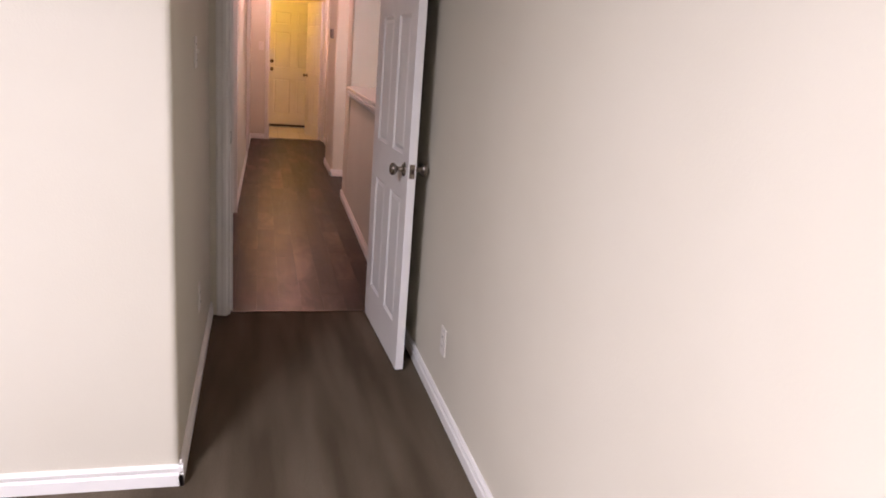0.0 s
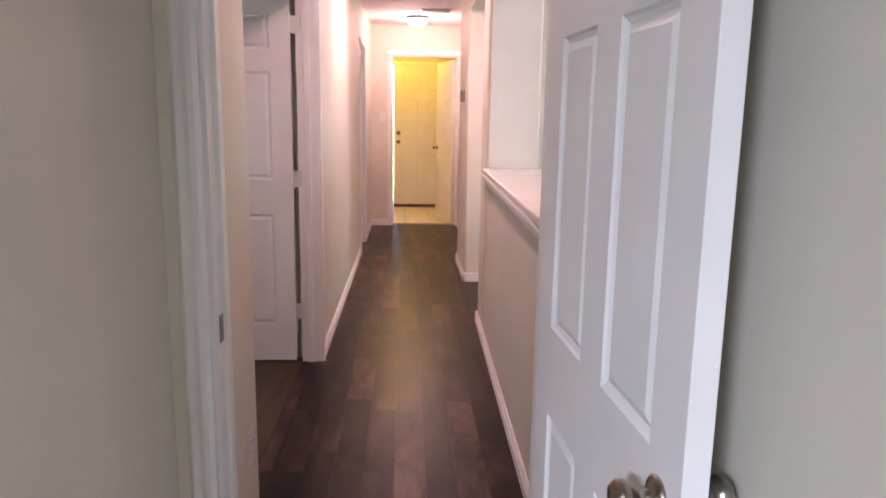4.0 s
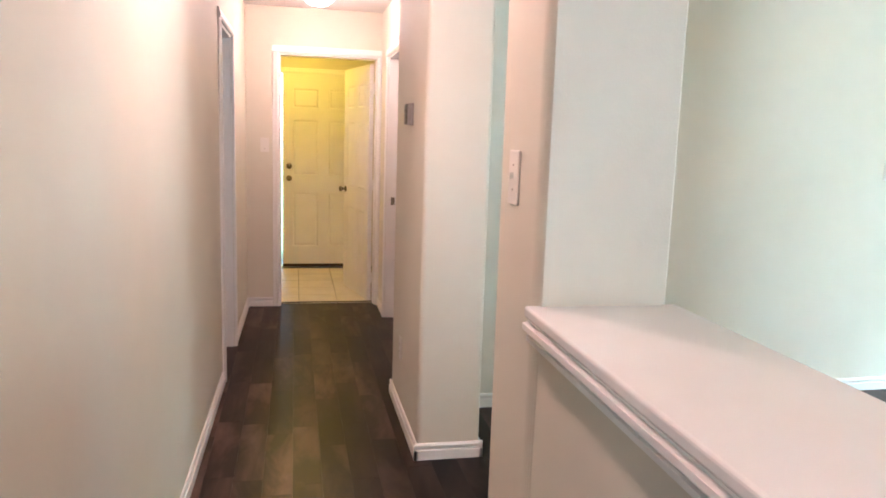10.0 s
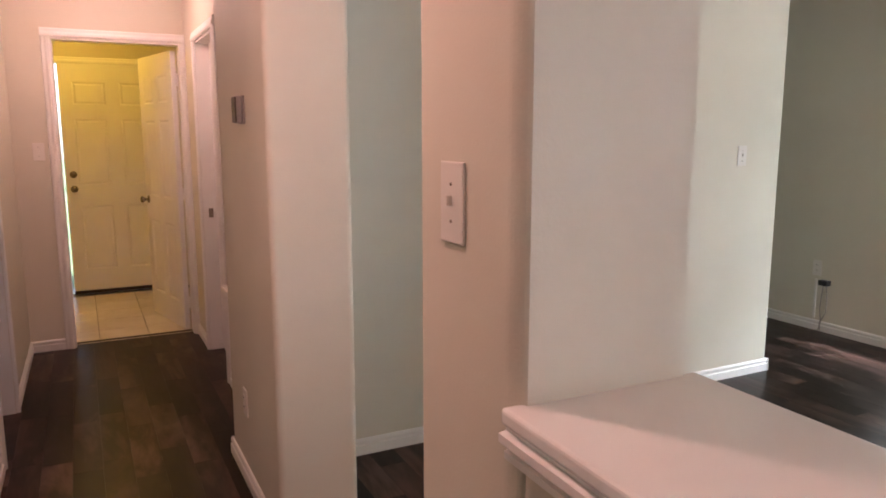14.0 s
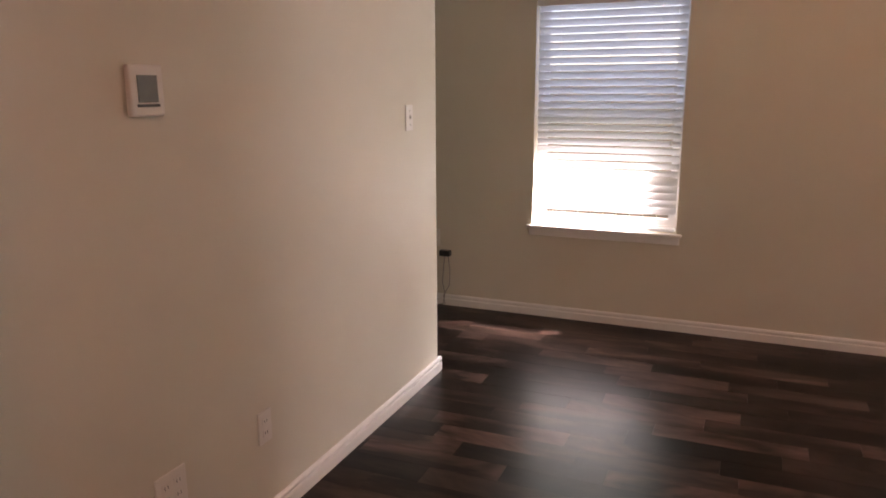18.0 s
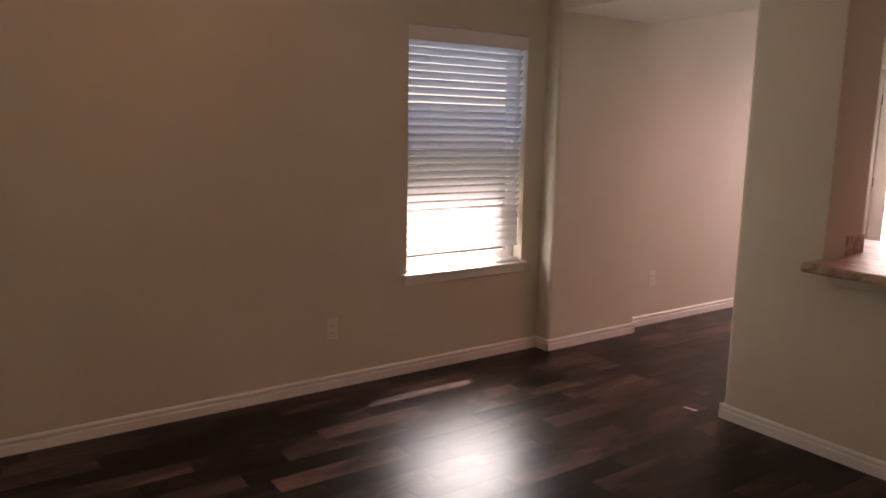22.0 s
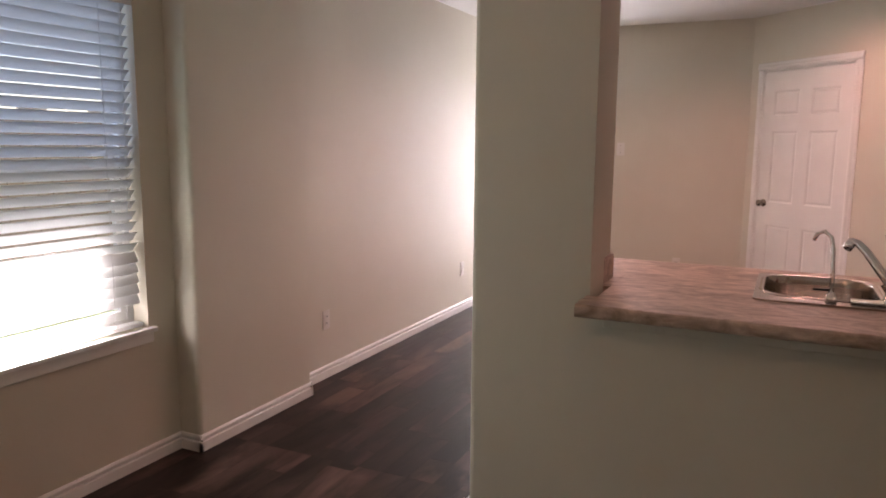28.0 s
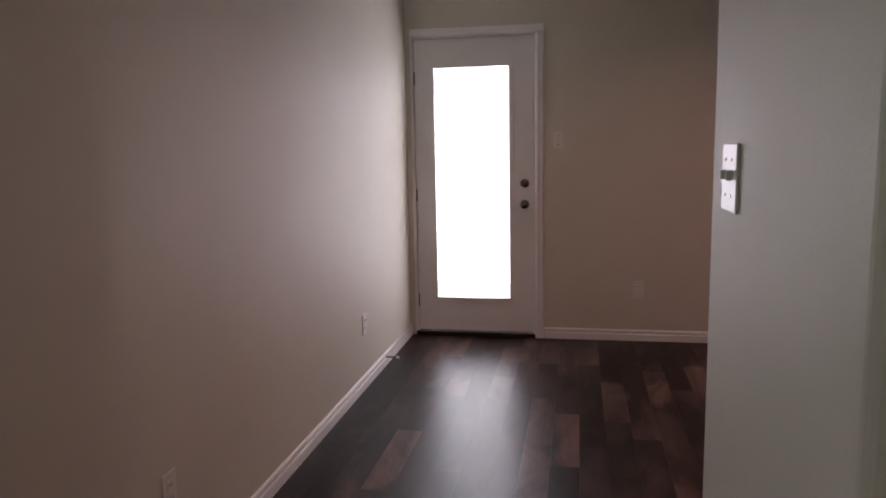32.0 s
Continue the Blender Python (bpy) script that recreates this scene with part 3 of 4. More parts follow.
structure("beam_soffit", wall_bm("y", Y_JUT0, Y_JUT1, X_WING, X_JUT, 2.185, H), PAINT, "pale greige painted dropped beam over the dining opening", "beam")

# dining and kitchen
wall("wall_dining_back", "pale greige painted back wall with a glazed door", axis="x", u0=2.9, u1=5.212, t0=Y_BACK - 0.15, t1=Y_BACK, holes=((4.316, 5.178, -1, 2.085),))
ob = wall("wall_pantry", "pale greige painted diagonal pantry wall", axis="x", u0=0.0, u1=1.365, t0=-0.12, t1=0.0, holes=((0.372, 1.236, -1, 2.012),))
ob.matrix_world = DIAG
wall("wall_kitchen_back", "pale greige painted kitchen wall behind the refrigerator", axis="x", u0=0.96, u1=2.135, t0=0.51, t1=0.632)
wall("wall_kitchen_side", "pale greige painted kitchen wall", axis="y", u0=3.41, u1=3.765, t0=1.0, t1=XB - 0.002)

# utility room
wall("wall_utility_left", "painted utility room wall", axis="y", u0=10.88, u1=12.74, t0=-0.72, t1=-0.6)
wall("wall_utility_right", "painted utility room wall", axis="y", u0=10.88, u1=12.74, t0=1.50, t1=1.62)
wall("wall_utility_back", "painted utility room wall with the outer door", axis="x", u0=-0.6, u1=1.5, t0=12.619, t1=12.74, holes=((0.232, 1.122, 0.01, 2.075),))

# ---------------------------------------------------------------- floors
structure("floor_slab", box(-4.3, 5.38, -3.8, 13.0, -0.15, -0.012), GROUT, "concrete slab under the floors", "floor")
structure("floor_bedroom", wall_bm("x", -4.0, XBR, -3.6, 3.325, -0.012, 0.004), CARPET, "worn brown cut-pile carpet with vacuum tracks", "carpet")
structure("floor_side_room", box(-3.0, -0.175, 4.47, 5.76, -0.012, 0.004), CARPET, "brown cut-pile carpet in the side room", "carpet")
structure("floor_kitchen", box(0.96, 3.1, 0.60, 3.76, -0.012, -0.0005), PLANK, "dark wood-look vinyl floor in the kitchen", "floor")
structure("floor_right_room", box(1.2, 2.3, 8.42, 10.76, -0.012, 0.004), CARPET, "brown carpet in the far room", "carpet")
structure("floor_left_bath", box(-1.5, -0.15, 8.1, 10.66, -0.012, -0.0005), PLANK, "dark wood-look vinyl floor in the far side room", "floor")

# ---------------------------------------------------------------- baseboards
Q = BASE_T
for p, q, o in (
    ((-4.0, Y_BED), (XE + Q, Y_BED), (0, -1)), ((XE, Y_BED - Q), (XE, Y_DOOR), (1, 0)), ((XBR, -3.6), (XBR, Y_DOOR), (-1, 0)),
    ((-0.078, 3.405), (-0.078, 3.985 + Q), (1, 0)), ((-0.235, 3.985), (-0.078 + Q, 3.985), (0, 1)), ((-0.235, 3.985 + Q), (-0.235, 4.52 + Q), (1, 0)),
    ((XR - Q, Y_HALF), (XB + Q, Y_HALF), (0, 1)), ((XB, 4.0), (XB, Y_HALF + Q), (1, 0)),
    ((XC, 7.69 - Q), (XC, 8.57 + Q), (-1, 0)), ((XC - Q, 7.69), (XCB + Q, 7.69), (0, -1)), ((XCB, 7.69 - Q), (XCB, YT), (1, 0)),
    ((XC, 8.57), (1.08, 8.57), (0, 1)), ((1.08, 8.58), (1.08, 8.71), (-1, 0)), ((1.08, 10.37), (1.08, Y_END), (-1, 0)), ((1.08, 9.38), (1.08, 9.51), (-1, 0)),
    ((XL, Y_END), (0.196, Y_END), (0, -1)),
    ((XCB, YT), (4.108 + Q, YT), (0, -1)), ((4.108, YT - Q), (4.108, 11.0), (1, 0)), ((4.108, 11.0), (XW, 11.0), (0, -1)),
    ((XW, Y_JUT1), (XW, 11.0), (-1, 0)), ((X_JUT - Q, Y_JUT1), (XW, Y_JUT1), (0, 1)), ((X_JUT, Y_JUT0 - Q), (X_JUT, Y_JUT1 + Q), (-1, 0)), ((X_JUT - Q, Y_JUT0), (5.212, Y_JUT0), (0, -1)),
    ((5.212, Y_BACK), (5.212, Y_JUT0), (-1, 0)), ((3.12, Y_BACK), (4.265, Y_BACK), (0, 1)),
    ((XB, Y_PASS), (X_WING + Q, Y_PASS), (0, 1)), ((X_WING, Y_WING - Q), (X_WING, Y_PASS + Q), (1, 0)), ((X_WING - 0.12, Y_WING), (X_WING + Q, Y_WING), (0, -1)),
):
    baseboard(p, q, o)
baseboard((XR, 3.36), (XR, Y_HALF + Q), (-1, 0)).matrix_world = SKEW_R
for a, b in ((5.775, 8.81), (9.65, Y_END)):
    baseboard((XL, a), (XL, b), (1, 0)).matrix_world = SKEW_L

# ---------------------------------------------------------------- ledge on the half wall
ledge = thing("ledge_cap", SKEW_R, "white painted wooden ledge cap with stepped moulding on the half wall", "ledge", kind="structure")
part("cap_board", box(XR - 0.022, XB + 0.022, 3.955, Y_COL - 0.001, Z_CAP + 0.0005, Z_CAP + 0.027, 0.007, 3), LEDGEWHITE, ledge)
TRIM = [(0, 0), (0.009, 0), (0.014, 0.004), (0.014, 0.015), (0.007, 0.018), (0.007, 0.024), (0.020, 0.027), (0.024, 0.032), (0.024, 0.044), (0.012, 0.047), (0.012, 0.054), (0, 0.054)]
for x, o in ((XR, -1), (XB, 1)):
    part("moulding", sweep(bmesh.new(), TRIM, (x, 3.985, Z_CAP - 0.056), (x, Y_COL - 0.001, Z_CAP - 0.056), (o, 0, 0)), WHITE, ledge)


# ---------------------------------------------------------------- doors
d = thing("doorway_bedroom", pose(0, 0, 0), "white painted door frame of the bedroom", "door frame", kind="structure")
jamb("x", -0.030, 0.735, Y_DOOR + 0.003, Y_DOOR + 0.132, 2.06, d)
casing("x", -0.022, 0.727, Y_DOOR, -1, 2.055, d)
casing("x", -0.022, 0.727, Y_DOOR + 0.135, 1, 2.055, d, left=False)
part("strike_plate", box(-0.0121, -0.0095, 3.300, 3.328, 0.895, 0.957), NICKEL, d, "metal strike plate")
part("door_stop", box(-0.012, -0.002, 3.330, 3.365, 0, 2.04), WHITE, d)
part("threshold_strip", box(-0.012, 0.717, 3.300, 3.325, -0.002, 0.007), DARKGAP, d)
door("door_1", pose(0.698, 3.262, 0.012, 0, 0, -87.2), 0.745, 2.025, "white six-panel bedroom door standing open against the wall", knob_z=0.905, hinges=False)

d = thing("doorway_side_room", SKEW_L, "white painted door frame of the side room", "door frame", kind="structure")
for z in (0.30, 1.045, 1.85):
    part("hinge_leaf", box(-0.172, -0.118, 5.690, 5.694, z - 0.045, z + 0.045, 0.001), PLATE, d, "white painted hinge")
part("jamb_post", box(XL - 0.110, XL - 0.001, 5.695, 5.7145, 0, 2.06), WHITE, d)
casing("y", 4.56, 5.703, XL, 1, 2.06, d, left=False)
part("stop_strip", box(XL - 0.072, XL - 0.040, 5.683, 5.695, 0, 2.06, 0.002), WHITE, d)
part("head_jamb", box(XL - 0.15, XL - 0.001, 4.52, 5.695, 2.06, 2.08), WHITE, d)
wall("wall_over_side_door", "pale greige painted wall over the side doorway", axis="y", u0=4.52, u1=5.7145, t0=XL - 0.12, t1=XL, z0=2.081).matrix_world = SKEW_L
door("door_2", pose(-0.203, 5.709, 0.018, 0, 0, 180), 0.76, 2.025, "white six-panel door standing open into the carpeted side room", rows=((0.205, 0.82), (1.005, 1.57), (1.68, 1.86)))

d = thing("doorway_hall_end", pose(0, 0, 0), "white painted door frame at the end of the hall", "door frame", kind="structure")
jamb("x", 0.245, 1.056, 10.763, 10.877, 2.085, d)
casing("x", 0.253, 1.048, Y_END, -1, 2.08, d)
part("threshold_strip", box(0.263, 1.038, 10.85, 10.878, -0.002, 0.008), DARKGAP, d)
door("door_3", pose(1.028, 10.885, 0.012, 0, 0, 102), 0.76, 2.03, "white six-panel door swung into the yellow-lit utility room")

g = door("door_4", pose(1.109, 12.62, 0.040, 0, 0, 180), 0.86, 2.03, "white six-panel outer door closed, with a deadbolt")
deadbolt(0.795, 1.06, 0.035, 1, g)
part("door_sweep", box(0.0, 0.86, -0.001, 0.04, -0.030, 0.0), DARKGAP, g, "dark weather strip")
d = thing("doorway_utility", pose(0, 0, 0), "painted door frame of the outer utility door", "door frame", kind="structure")
casing("x", 0.232, 1.122, 12.619, -1, 2.072, d)

d = thing("doorway_far_left", SKEW_L, "white painted door frame on the hall's far side", "door frame", kind="structure")
jamb("y", 8.87, 9.59, XL - 0.117, XL - 0.003, 2.05, d)
casing("y", 8.878, 9.582, XL, 1, 2.045, d)
door("door_5", pose(-0.14, 9.57, 0.012, 0, 0, 178), 0.68, 2.02, "white six-panel door standing open in the far side room")

d = thing("doorway_far_right", pose(0, 0, 0), "white painted door frame with strike plate at the hall's far end", "door frame", kind="structure")
jamb("y", 9.57, 10.31, 1.083, 1.197, 2.05, d)
casing("y", 9.578, 10.302, 1.08, -1, 2.045, d)
part("strike_plate", box(1.115, 1.145, 10.289, 10.2925, 0.91, 0.97), NICKEL, d, "metal strike plate")
door("door_6", pose(1.165, 9.59, 0.012, 0, 0, 87), 0.70, 2.02, "white six-panel door nearly shut at the far end of the hall", both=False)

d = thing("closet_doorway", pose(0, 0, 0), "white painted frame of the small air closet", "door frame", kind="structure")
casing("y", 8.768, 9.312, 1.08, -1, 1.995, d)
part("sill_shelf", box(1.02, 1.12, 8.71, 9.37, 0.60, 0.63, 0.004), WHITE, d)
part("closet_leaf", box(1.085, 1.118, 8.762, 9.318, 0.62, 1.998, 0.003), DOORWHITE, d)
part("closet_knob", lathe(KNOB_PROFILE, Matrix.Translation((1.085, 9.05, 1.12)) @ Matrix.Rotation(radians(-90), 4, "Y")), NICKEL, d, "brushed metal knob", True)
gr = thing("return_air_grille", pose(0, 0, 0), "white louvred return air grille under the closet door", "vent")
part("frame", wall_bm("y", 8.72, 9.36, 1.062, 1.0795, 0.10, 0.58, holes=((8.75, 9.33, 0.13, 0.55),)), WHITE, gr)
for k in range(16):
    z = 0.14 + k * 0.026
    part("slat", box(1.066, 1.082, 8.75, 9.33, z, z + 0.012), WHITE, gr)

# pantry door on the diagonal wall
d = thing("doorway_pantry", DIAG, "white painted pantry door frame", "door frame", kind="structure")
jamb("x", 0.372, 1.236, -0.117, -0.003, 2.012, d)
casing("x", 0.380, 1.228, 0.0, 1, 2.007, d)
door("door_pantry", DIAG @ pose(0.393, -0.040, 0.012), 0.822, 1.978, "closed white six-panel pantry door", both=True)

# glazed back door
bd = thing("door_back", pose(0, 0, 0), "white back door with a full bright glass pane and deadbolt", "door", kind="structure")
part("slab", wall_bm("x", 4.338, 5.156, Y_BACK - 0.075, Y_BACK - 0.030, 0.035, 2.062, holes=((4.497, 5.020, 0.268, 1.868),)), WHITE, bd)
part("lite_frame", wall_bm("x", 4.473, 5.044, Y_BACK - 0.030, Y_BACK - 0.018, 0.244, 1.892, holes=((4.501, 5.016, 0.272, 1.864),)), WHITE, bd)
ob = part("glass_pane", box(4.497, 5.020, Y_BACK - 0.056, Y_BACK - 0.050, 0.285, 1.872), GLASS, bd, "clear glass pane")
ob.visible_shadow = False
knob(4.398, 0.931, Y_BACK - 0.030, 1, bd)
deadbolt(4.398, 1.076, Y_BACK - 0.030, 1, bd)
part("threshold", box(4.325, 5.172, Y_BACK - 0.10, Y_BACK + 0.01, -0.001, 0.028, 0.004), DARKGAP, bd, "dark metal threshold")
for z in (0.25, 1.0, 1.8):
    part("hinge", box(5.151, 5.160, Y_BACK - 0.034, Y_BACK - 0.022, z - 0.045, z + 0.045, 0.003), NICKEL, bd)
d = thing("doorway_back", pose(0, 0, 0), "white painted frame of the back door", "door frame", kind="structure")
jamb("x", 4.316, 5.178, Y_BACK - 0.147, Y_BACK - 0.002, 2.085, d, 0.02)
casing("x", 4.324, 5.170, Y_BACK, 1, 2.068, d, wide=0.055, left=True, right=False)


# ---------------------------------------------------------------- windows and blinds
def window(name, y0, y1, z0, z1):
    w = thing(name, pose(0, 0, 0), "white vinyl single-hung window in the outer wall", "window", kind="structure")
    x0, x1 = XW + 0.085, XW + 0.145
    zm = (z0 + z1) / 2 - 0.03
    part("window_frame", wall_bm("y", y0, y1, x0, x1, z0, z1, holes=((y0 + 0.03, y1 - 0.03, z0 + 0.03, z1 - 0.03),)), VINYLFR, w)
    part("lower_sash", wall_bm("y", y0 + 0.03, y1 - 0.03, x0 + 0.006, x0 + 0.030, z0 + 0.03, zm + 0.02, holes=((y0 + 0.06, y1 - 0.06, z0 + 0.07, zm - 0.02),)), VINYLFR, w)
    part("upper_sash", wall_bm("y", y0 + 0.03, y1 - 0.03, x0 + 0.032, x0 + 0.056, zm - 0.02, z1 - 0.03, holes=((y0 + 0.06, y1 - 0.06, zm + 0.02, z1 - 0.06),)), VINYLFR, w)
    for a, b, c in ((z0 + 0.07, zm - 0.02, x0 + 0.016), (zm + 0.02, z1 - 0.06, x0 + 0.042)):
        ob = part("pane", box(c, c + 0.004, y0 + 0.06, y1 - 0.06, a, b), GLASS, w, "clear glass pane")
        ob.visible_shadow = False
    part("window_sill", box(XW - 0.026, x0, y0 - 0.032, y1 + 0.032, z0 - 0.022, z0 - 0.001, 0.004), WHITE, w, "white painted sill board")
    part("apron", box(XW - 0.011, XW - 0.001, y0 - 0.02, y1 + 0.02, z0 - 0.068, z0 - 0.023, 0.004), WHITE, w)
    return w


def blind(y0, y1, z0, z1):
    b = thing("window_blind", pose(0, 0, 0), "white two-inch slat blind, lowered with slats tilted nearly shut", "blind", group="blinds in the windows")
    x, a, e = XW + 0.038, y0 + 0.012, y1 - 0.012
    part("headrail", box(x - 0.028, x + 0.028, a, e, z1 - 0.058, z1 - 0.004, 0.003), SLAT, b)
    part("valance", box(XW + 0.001, XW + 0.009, a - 0.008, e + 0.008, z1 - 0.088, z1 - 0.010, 0.002), VINYLFR, b, "opaque white valance board")
    bm = bmesh.new()
    n = 7
    rows = []
    for k in range(n):
        s = -0.025 + 0.05 * k / (n - 1)
        bow = 0.0035 * (1 - (s / 0.025) ** 2)
        rows.append((s, bow))
    tilt = radians(SLAT_TILT)
    ring = [(s, bow + 0.0013) for s, bow in rows] + [(s, bow - 0.0013) for s, bow in reversed(rows)]
    ends = [[bm.verts.new((c * math.cos(tilt) - d * math.sin(tilt), yy, c * math.sin(tilt) + d * math.cos(tilt))) for c, d in ring] for yy in (-(e - a) / 2, (e - a) / 2)]
    for k in range(len(ring)):
        j = (k + 1) % len(ring)
        bm.faces.new((ends[0][k], ends[0][j], ends[1][j], ends[1][k]))
    bm.faces.new(ends[0]), bm.faces.new(ends[1])
    me = to_mesh(bm, "slat", SLAT)
    count = int((z1 - 0.09 - (z0 + 0.045)) / 0.0445)
    for k in range(count):
        ob = part("slat", me, None, b)
        ob.location = (x, (a + e) / 2, z1 - 0.095 - k * 0.0445)
        ob.rotation_euler = (random.uniform(-0.0006, 0.0006), random.uniform(-0.002, 0.002), 0) if k < 23 else (0, -radians(66 - SLAT_TILT), 0)
    part("bottom_rail", box(x - 0.025, x + 0.025, a, e, z0 + 0.006, z0 + 0.024, 0.004), SLAT, b)
    for y in (a + 0.14, e - 0.14):
        part("ladder_cord", rod((x - 0.024, y, z0 + 0.02), (x - 0.024, y, z1 - 0.06), 0.0012, sides=6), SLAT, b)
    part("lift_cord", rod((x - 0.034, a + 0.05, z0 + 0.55), (x - 0.034, a + 0.05, z1 - 0.06), 0.0012, sides=6), SLAT, b)
    part("tassel", lathe([(0.003, 0), (0.008, 0.004), (0.006, 0.03), (0.002, 0.036)], Matrix.Translation((x - 0.034, a + 0.05, z0 + 0.515)), 10), SLAT, b)
    return b


for k, (a, e, c, f) in enumerate(WIN):
    window(f"window_{k + 1}", a, e, c, f)
    blind(a, e, c, f)

# ---------------------------------------------------------------- outdoors
structure("ground", box(-60, 60, -60, 60, -0.40, -0.16), GRASS, "dry lawn round the house", "ground")
structure("pavement_patio", box(3.2, 6.2, -4.2, -0.49, -0.15, -0.03), CONCRETE, "pale concrete patio slab", "patio")
eave = thing("roof_eave", pose(0, 0, 0), "white boxed eave over the windows", "eave", kind="structure")
part("soffit", box(XW + 0.151, EAVE_X, 2.5, 13.0, 2.37, 2.40), SOFFIT, eave)
part("fascia", box(EAVE_X, EAVE_X + 0.025, 2.5, 13.0, EAVE_Z, 2.52), SOFFIT, eave)
part("roof_edge", box(XW + 0.0, EAVE_X + 0.05, 2.5, 13.0, 2.58, 2.66), GROUT, eave)
# slab added out of view so no sun falls through the glazed door
structure("patio_sun_block", box(3.0, 6.6, -4.4, -0.49, 2.60, 2.72), SOFFIT, "unseen white slab added to keep the sun off the back door", "patio cover")
fence = thing("fence", pose(9.2, 4.5, -0.16), "weathered wooden privacy fence", "fence")
me = to_mesh(box(0, 0.02, -0.07, 0.07, 0, 1.85), "fence_board", FENCEWOOD)
for k in range(90):
    ob = part("fence_board", me, None, fence)
    ob.location = (0, -8.5 + k * 0.15, random.uniform(-0.02, 0.02))
# self-lit board close behind the door, so its glass looks overexposed
structure("backdrop", box(3.4, 6.2, -1.62, -1.60, -0.1, 2.59), BACKDROP_GLOW, "glowing board standing in for the bright outdoors beyond the glass", "backdrop")


# ---------------------------------------------------------------- wall plates and fixtures
def plate(name, m, label, gang=1, kind_="switch", s=1.0):
    """A wall plate in the local x-z plane, standing out along -y."""
    t = thing(name, m, label, "switch" if kind_ == "switch" else "outlet")
    w, h = (0.070 + 0.046 * (gang - 1)) * s, 0.115 * s
    part("cover_plate", box(-w / 2, w / 2, -0.006, 0.0, -h / 2, h / 2, 0.0025), PLATE, t)
    for g_ in range(gang):
        x = (g_ - (gang - 1) / 2) * 0.046
        if kind_ == "switch":
            part("toggle", box(x - 0.004, x + 0.004, -0.016, -0.006, -0.004, 0.012, 0.0015), PLATE, t)
            for z in (0.030, -0.030):
                part("screw", rod((x, -0.0075, z), (x, -0.006, z), 0.003, sides=8), NICKEL, t)
        elif kind_ == "outlet":
            for z in (0.020, -0.020):
                part("receptacle", box(x - 0.016, x + 0.016, -0.0085, -0.006, z - 0.014, z + 0.014, 0.002), PLATE, t)
                for dx in (-0.006, 0.006):
                    part("slot", box(x + dx - 0.001, x + dx + 0.001, -0.0092, -0.0086, z - 0.004, z + 0.006), DARKPL, t)
        else:
            part("jack", box(x - 0.012, x + 0.012, -0.009, -0.006, -0.014, 0.014, 0.002), GREYPL, t)
    return t


W_SWITCH, W_OUT = "white toggle switch plate on the wall", "white duplex outlet plate on the wall"
FACE_S, FACE_W, FACE_E, FACE_N = 0, -90, 90, 180   # plates facing -y, -x, +x, +y
plate("light_switch", SKEW_R @ pose(XR, 6.345, 1.352, 0, 0, FACE_W), "large white switch plate on the wall column", s=1.15)
plate("light_switch", pose(3.782, YT, 1.333, 0, 0, FACE_S), W_SWITCH)
plate("light_switch", pose(XE, 2.48, 1.34, 0, 0, FACE_E), W_SWITCH)
plate("light_switch", pose(0.135, Y_END, 1.345, 0, 0, FACE_S), W_SWITCH)
plate("light_switch", pose(X_WING, 3.335, 1.278, 0, 0, FACE_E), "white double switch plate on the wall end", gang=2)
plate("light_switch", pose(4.17, Y_BACK, 1.365, 0, 0, FACE_N), W_SWITCH)
plate("wall_outlet", pose(2.192, YT, 0.36, 0, 0, FACE_S), "white double outlet and cable plate", gang=2, kind_="outlet")
plate("wall_outlet", pose(2.622, YT, 0.358, 0, 0, FACE_S), W_OUT, kind_="outlet")
plate("wall_outlet", pose(XC, 8.24, 0.36, 0, 0, FACE_W), W_OUT, kind_="outlet")
plate("wall_outlet", pose(XBR, 2.15, 0.30, 0, 0, FACE_W), W_OUT, kind_="outlet")
plate("wall_outlet", pose(XE, 2.53, 0.36, 0, 0, FACE_E), W_OUT, kind_="outlet")
plate("wall_outlet", pose(-0.078, 3.86, 0.375, 0, 0, FACE_E), W_OUT, kind_="outlet")
plate("wall_outlet", pose(XW, 5.477, 0.345, 0, 0, FACE_W), W_OUT, kind_="outlet")
plate("wall_outlet", pose(XW, 8.79, 0.47, 0, 0, FACE_W), "white outlet plate with a plugged adapter", kind_="outlet")
plate("wall_outlet", pose(5.212, 2.817, 0.355, 0, 0, FACE_W), W_OUT, kind_="outlet")
plate("wall_outlet", pose(5.212, 0.838, 0.36, 0, 0, FACE_W), W_OUT, kind_="outlet")
plate("wall_outlet", pose(3.638, Y_BACK, 0.355, 0, 0, FACE_N), W_OUT, kind_="outlet")
plate("wall_outlet", pose(2.35, Y_PASS, 0.354, 0, 0, FACE_N), W_OUT, kind_="outlet")

ad = thing("plug_adapter", pose(XW, 8.69, 0.37), "black plug adapter with a hanging cable on the wall", "plug")
part("adapter_body", box(-0.05, -0.002, -0.02, 0.055, -0.018, 0.022, 0.005), DARKPL, ad)
part("cable", tube([(-0.03, 0.02, -0.018), (-0.03, 0.03, -0.10), (-0.025, 0.04, -0.20), (-0.03, 0.02, -0.29), (-0.04, 0.03, -0.355), (-0.05, 0.10, -0.365)], 0.003, 8), GREYPL, ad)
part("cable", tube([(-0.03, -0.005, -0.018), (-0.035, -0.02, -0.12), (-0.028, -0.012, -0.22), (-0.032, 0.03, -0.30), (-0.04, 0.015, -0.36)], 0.0028, 8), GREYPL, ad)
part("conduit", box(-0.012, -0.002, 0.09, 0.105, -0.28, 0.02, 0.002), PLATE, ad)

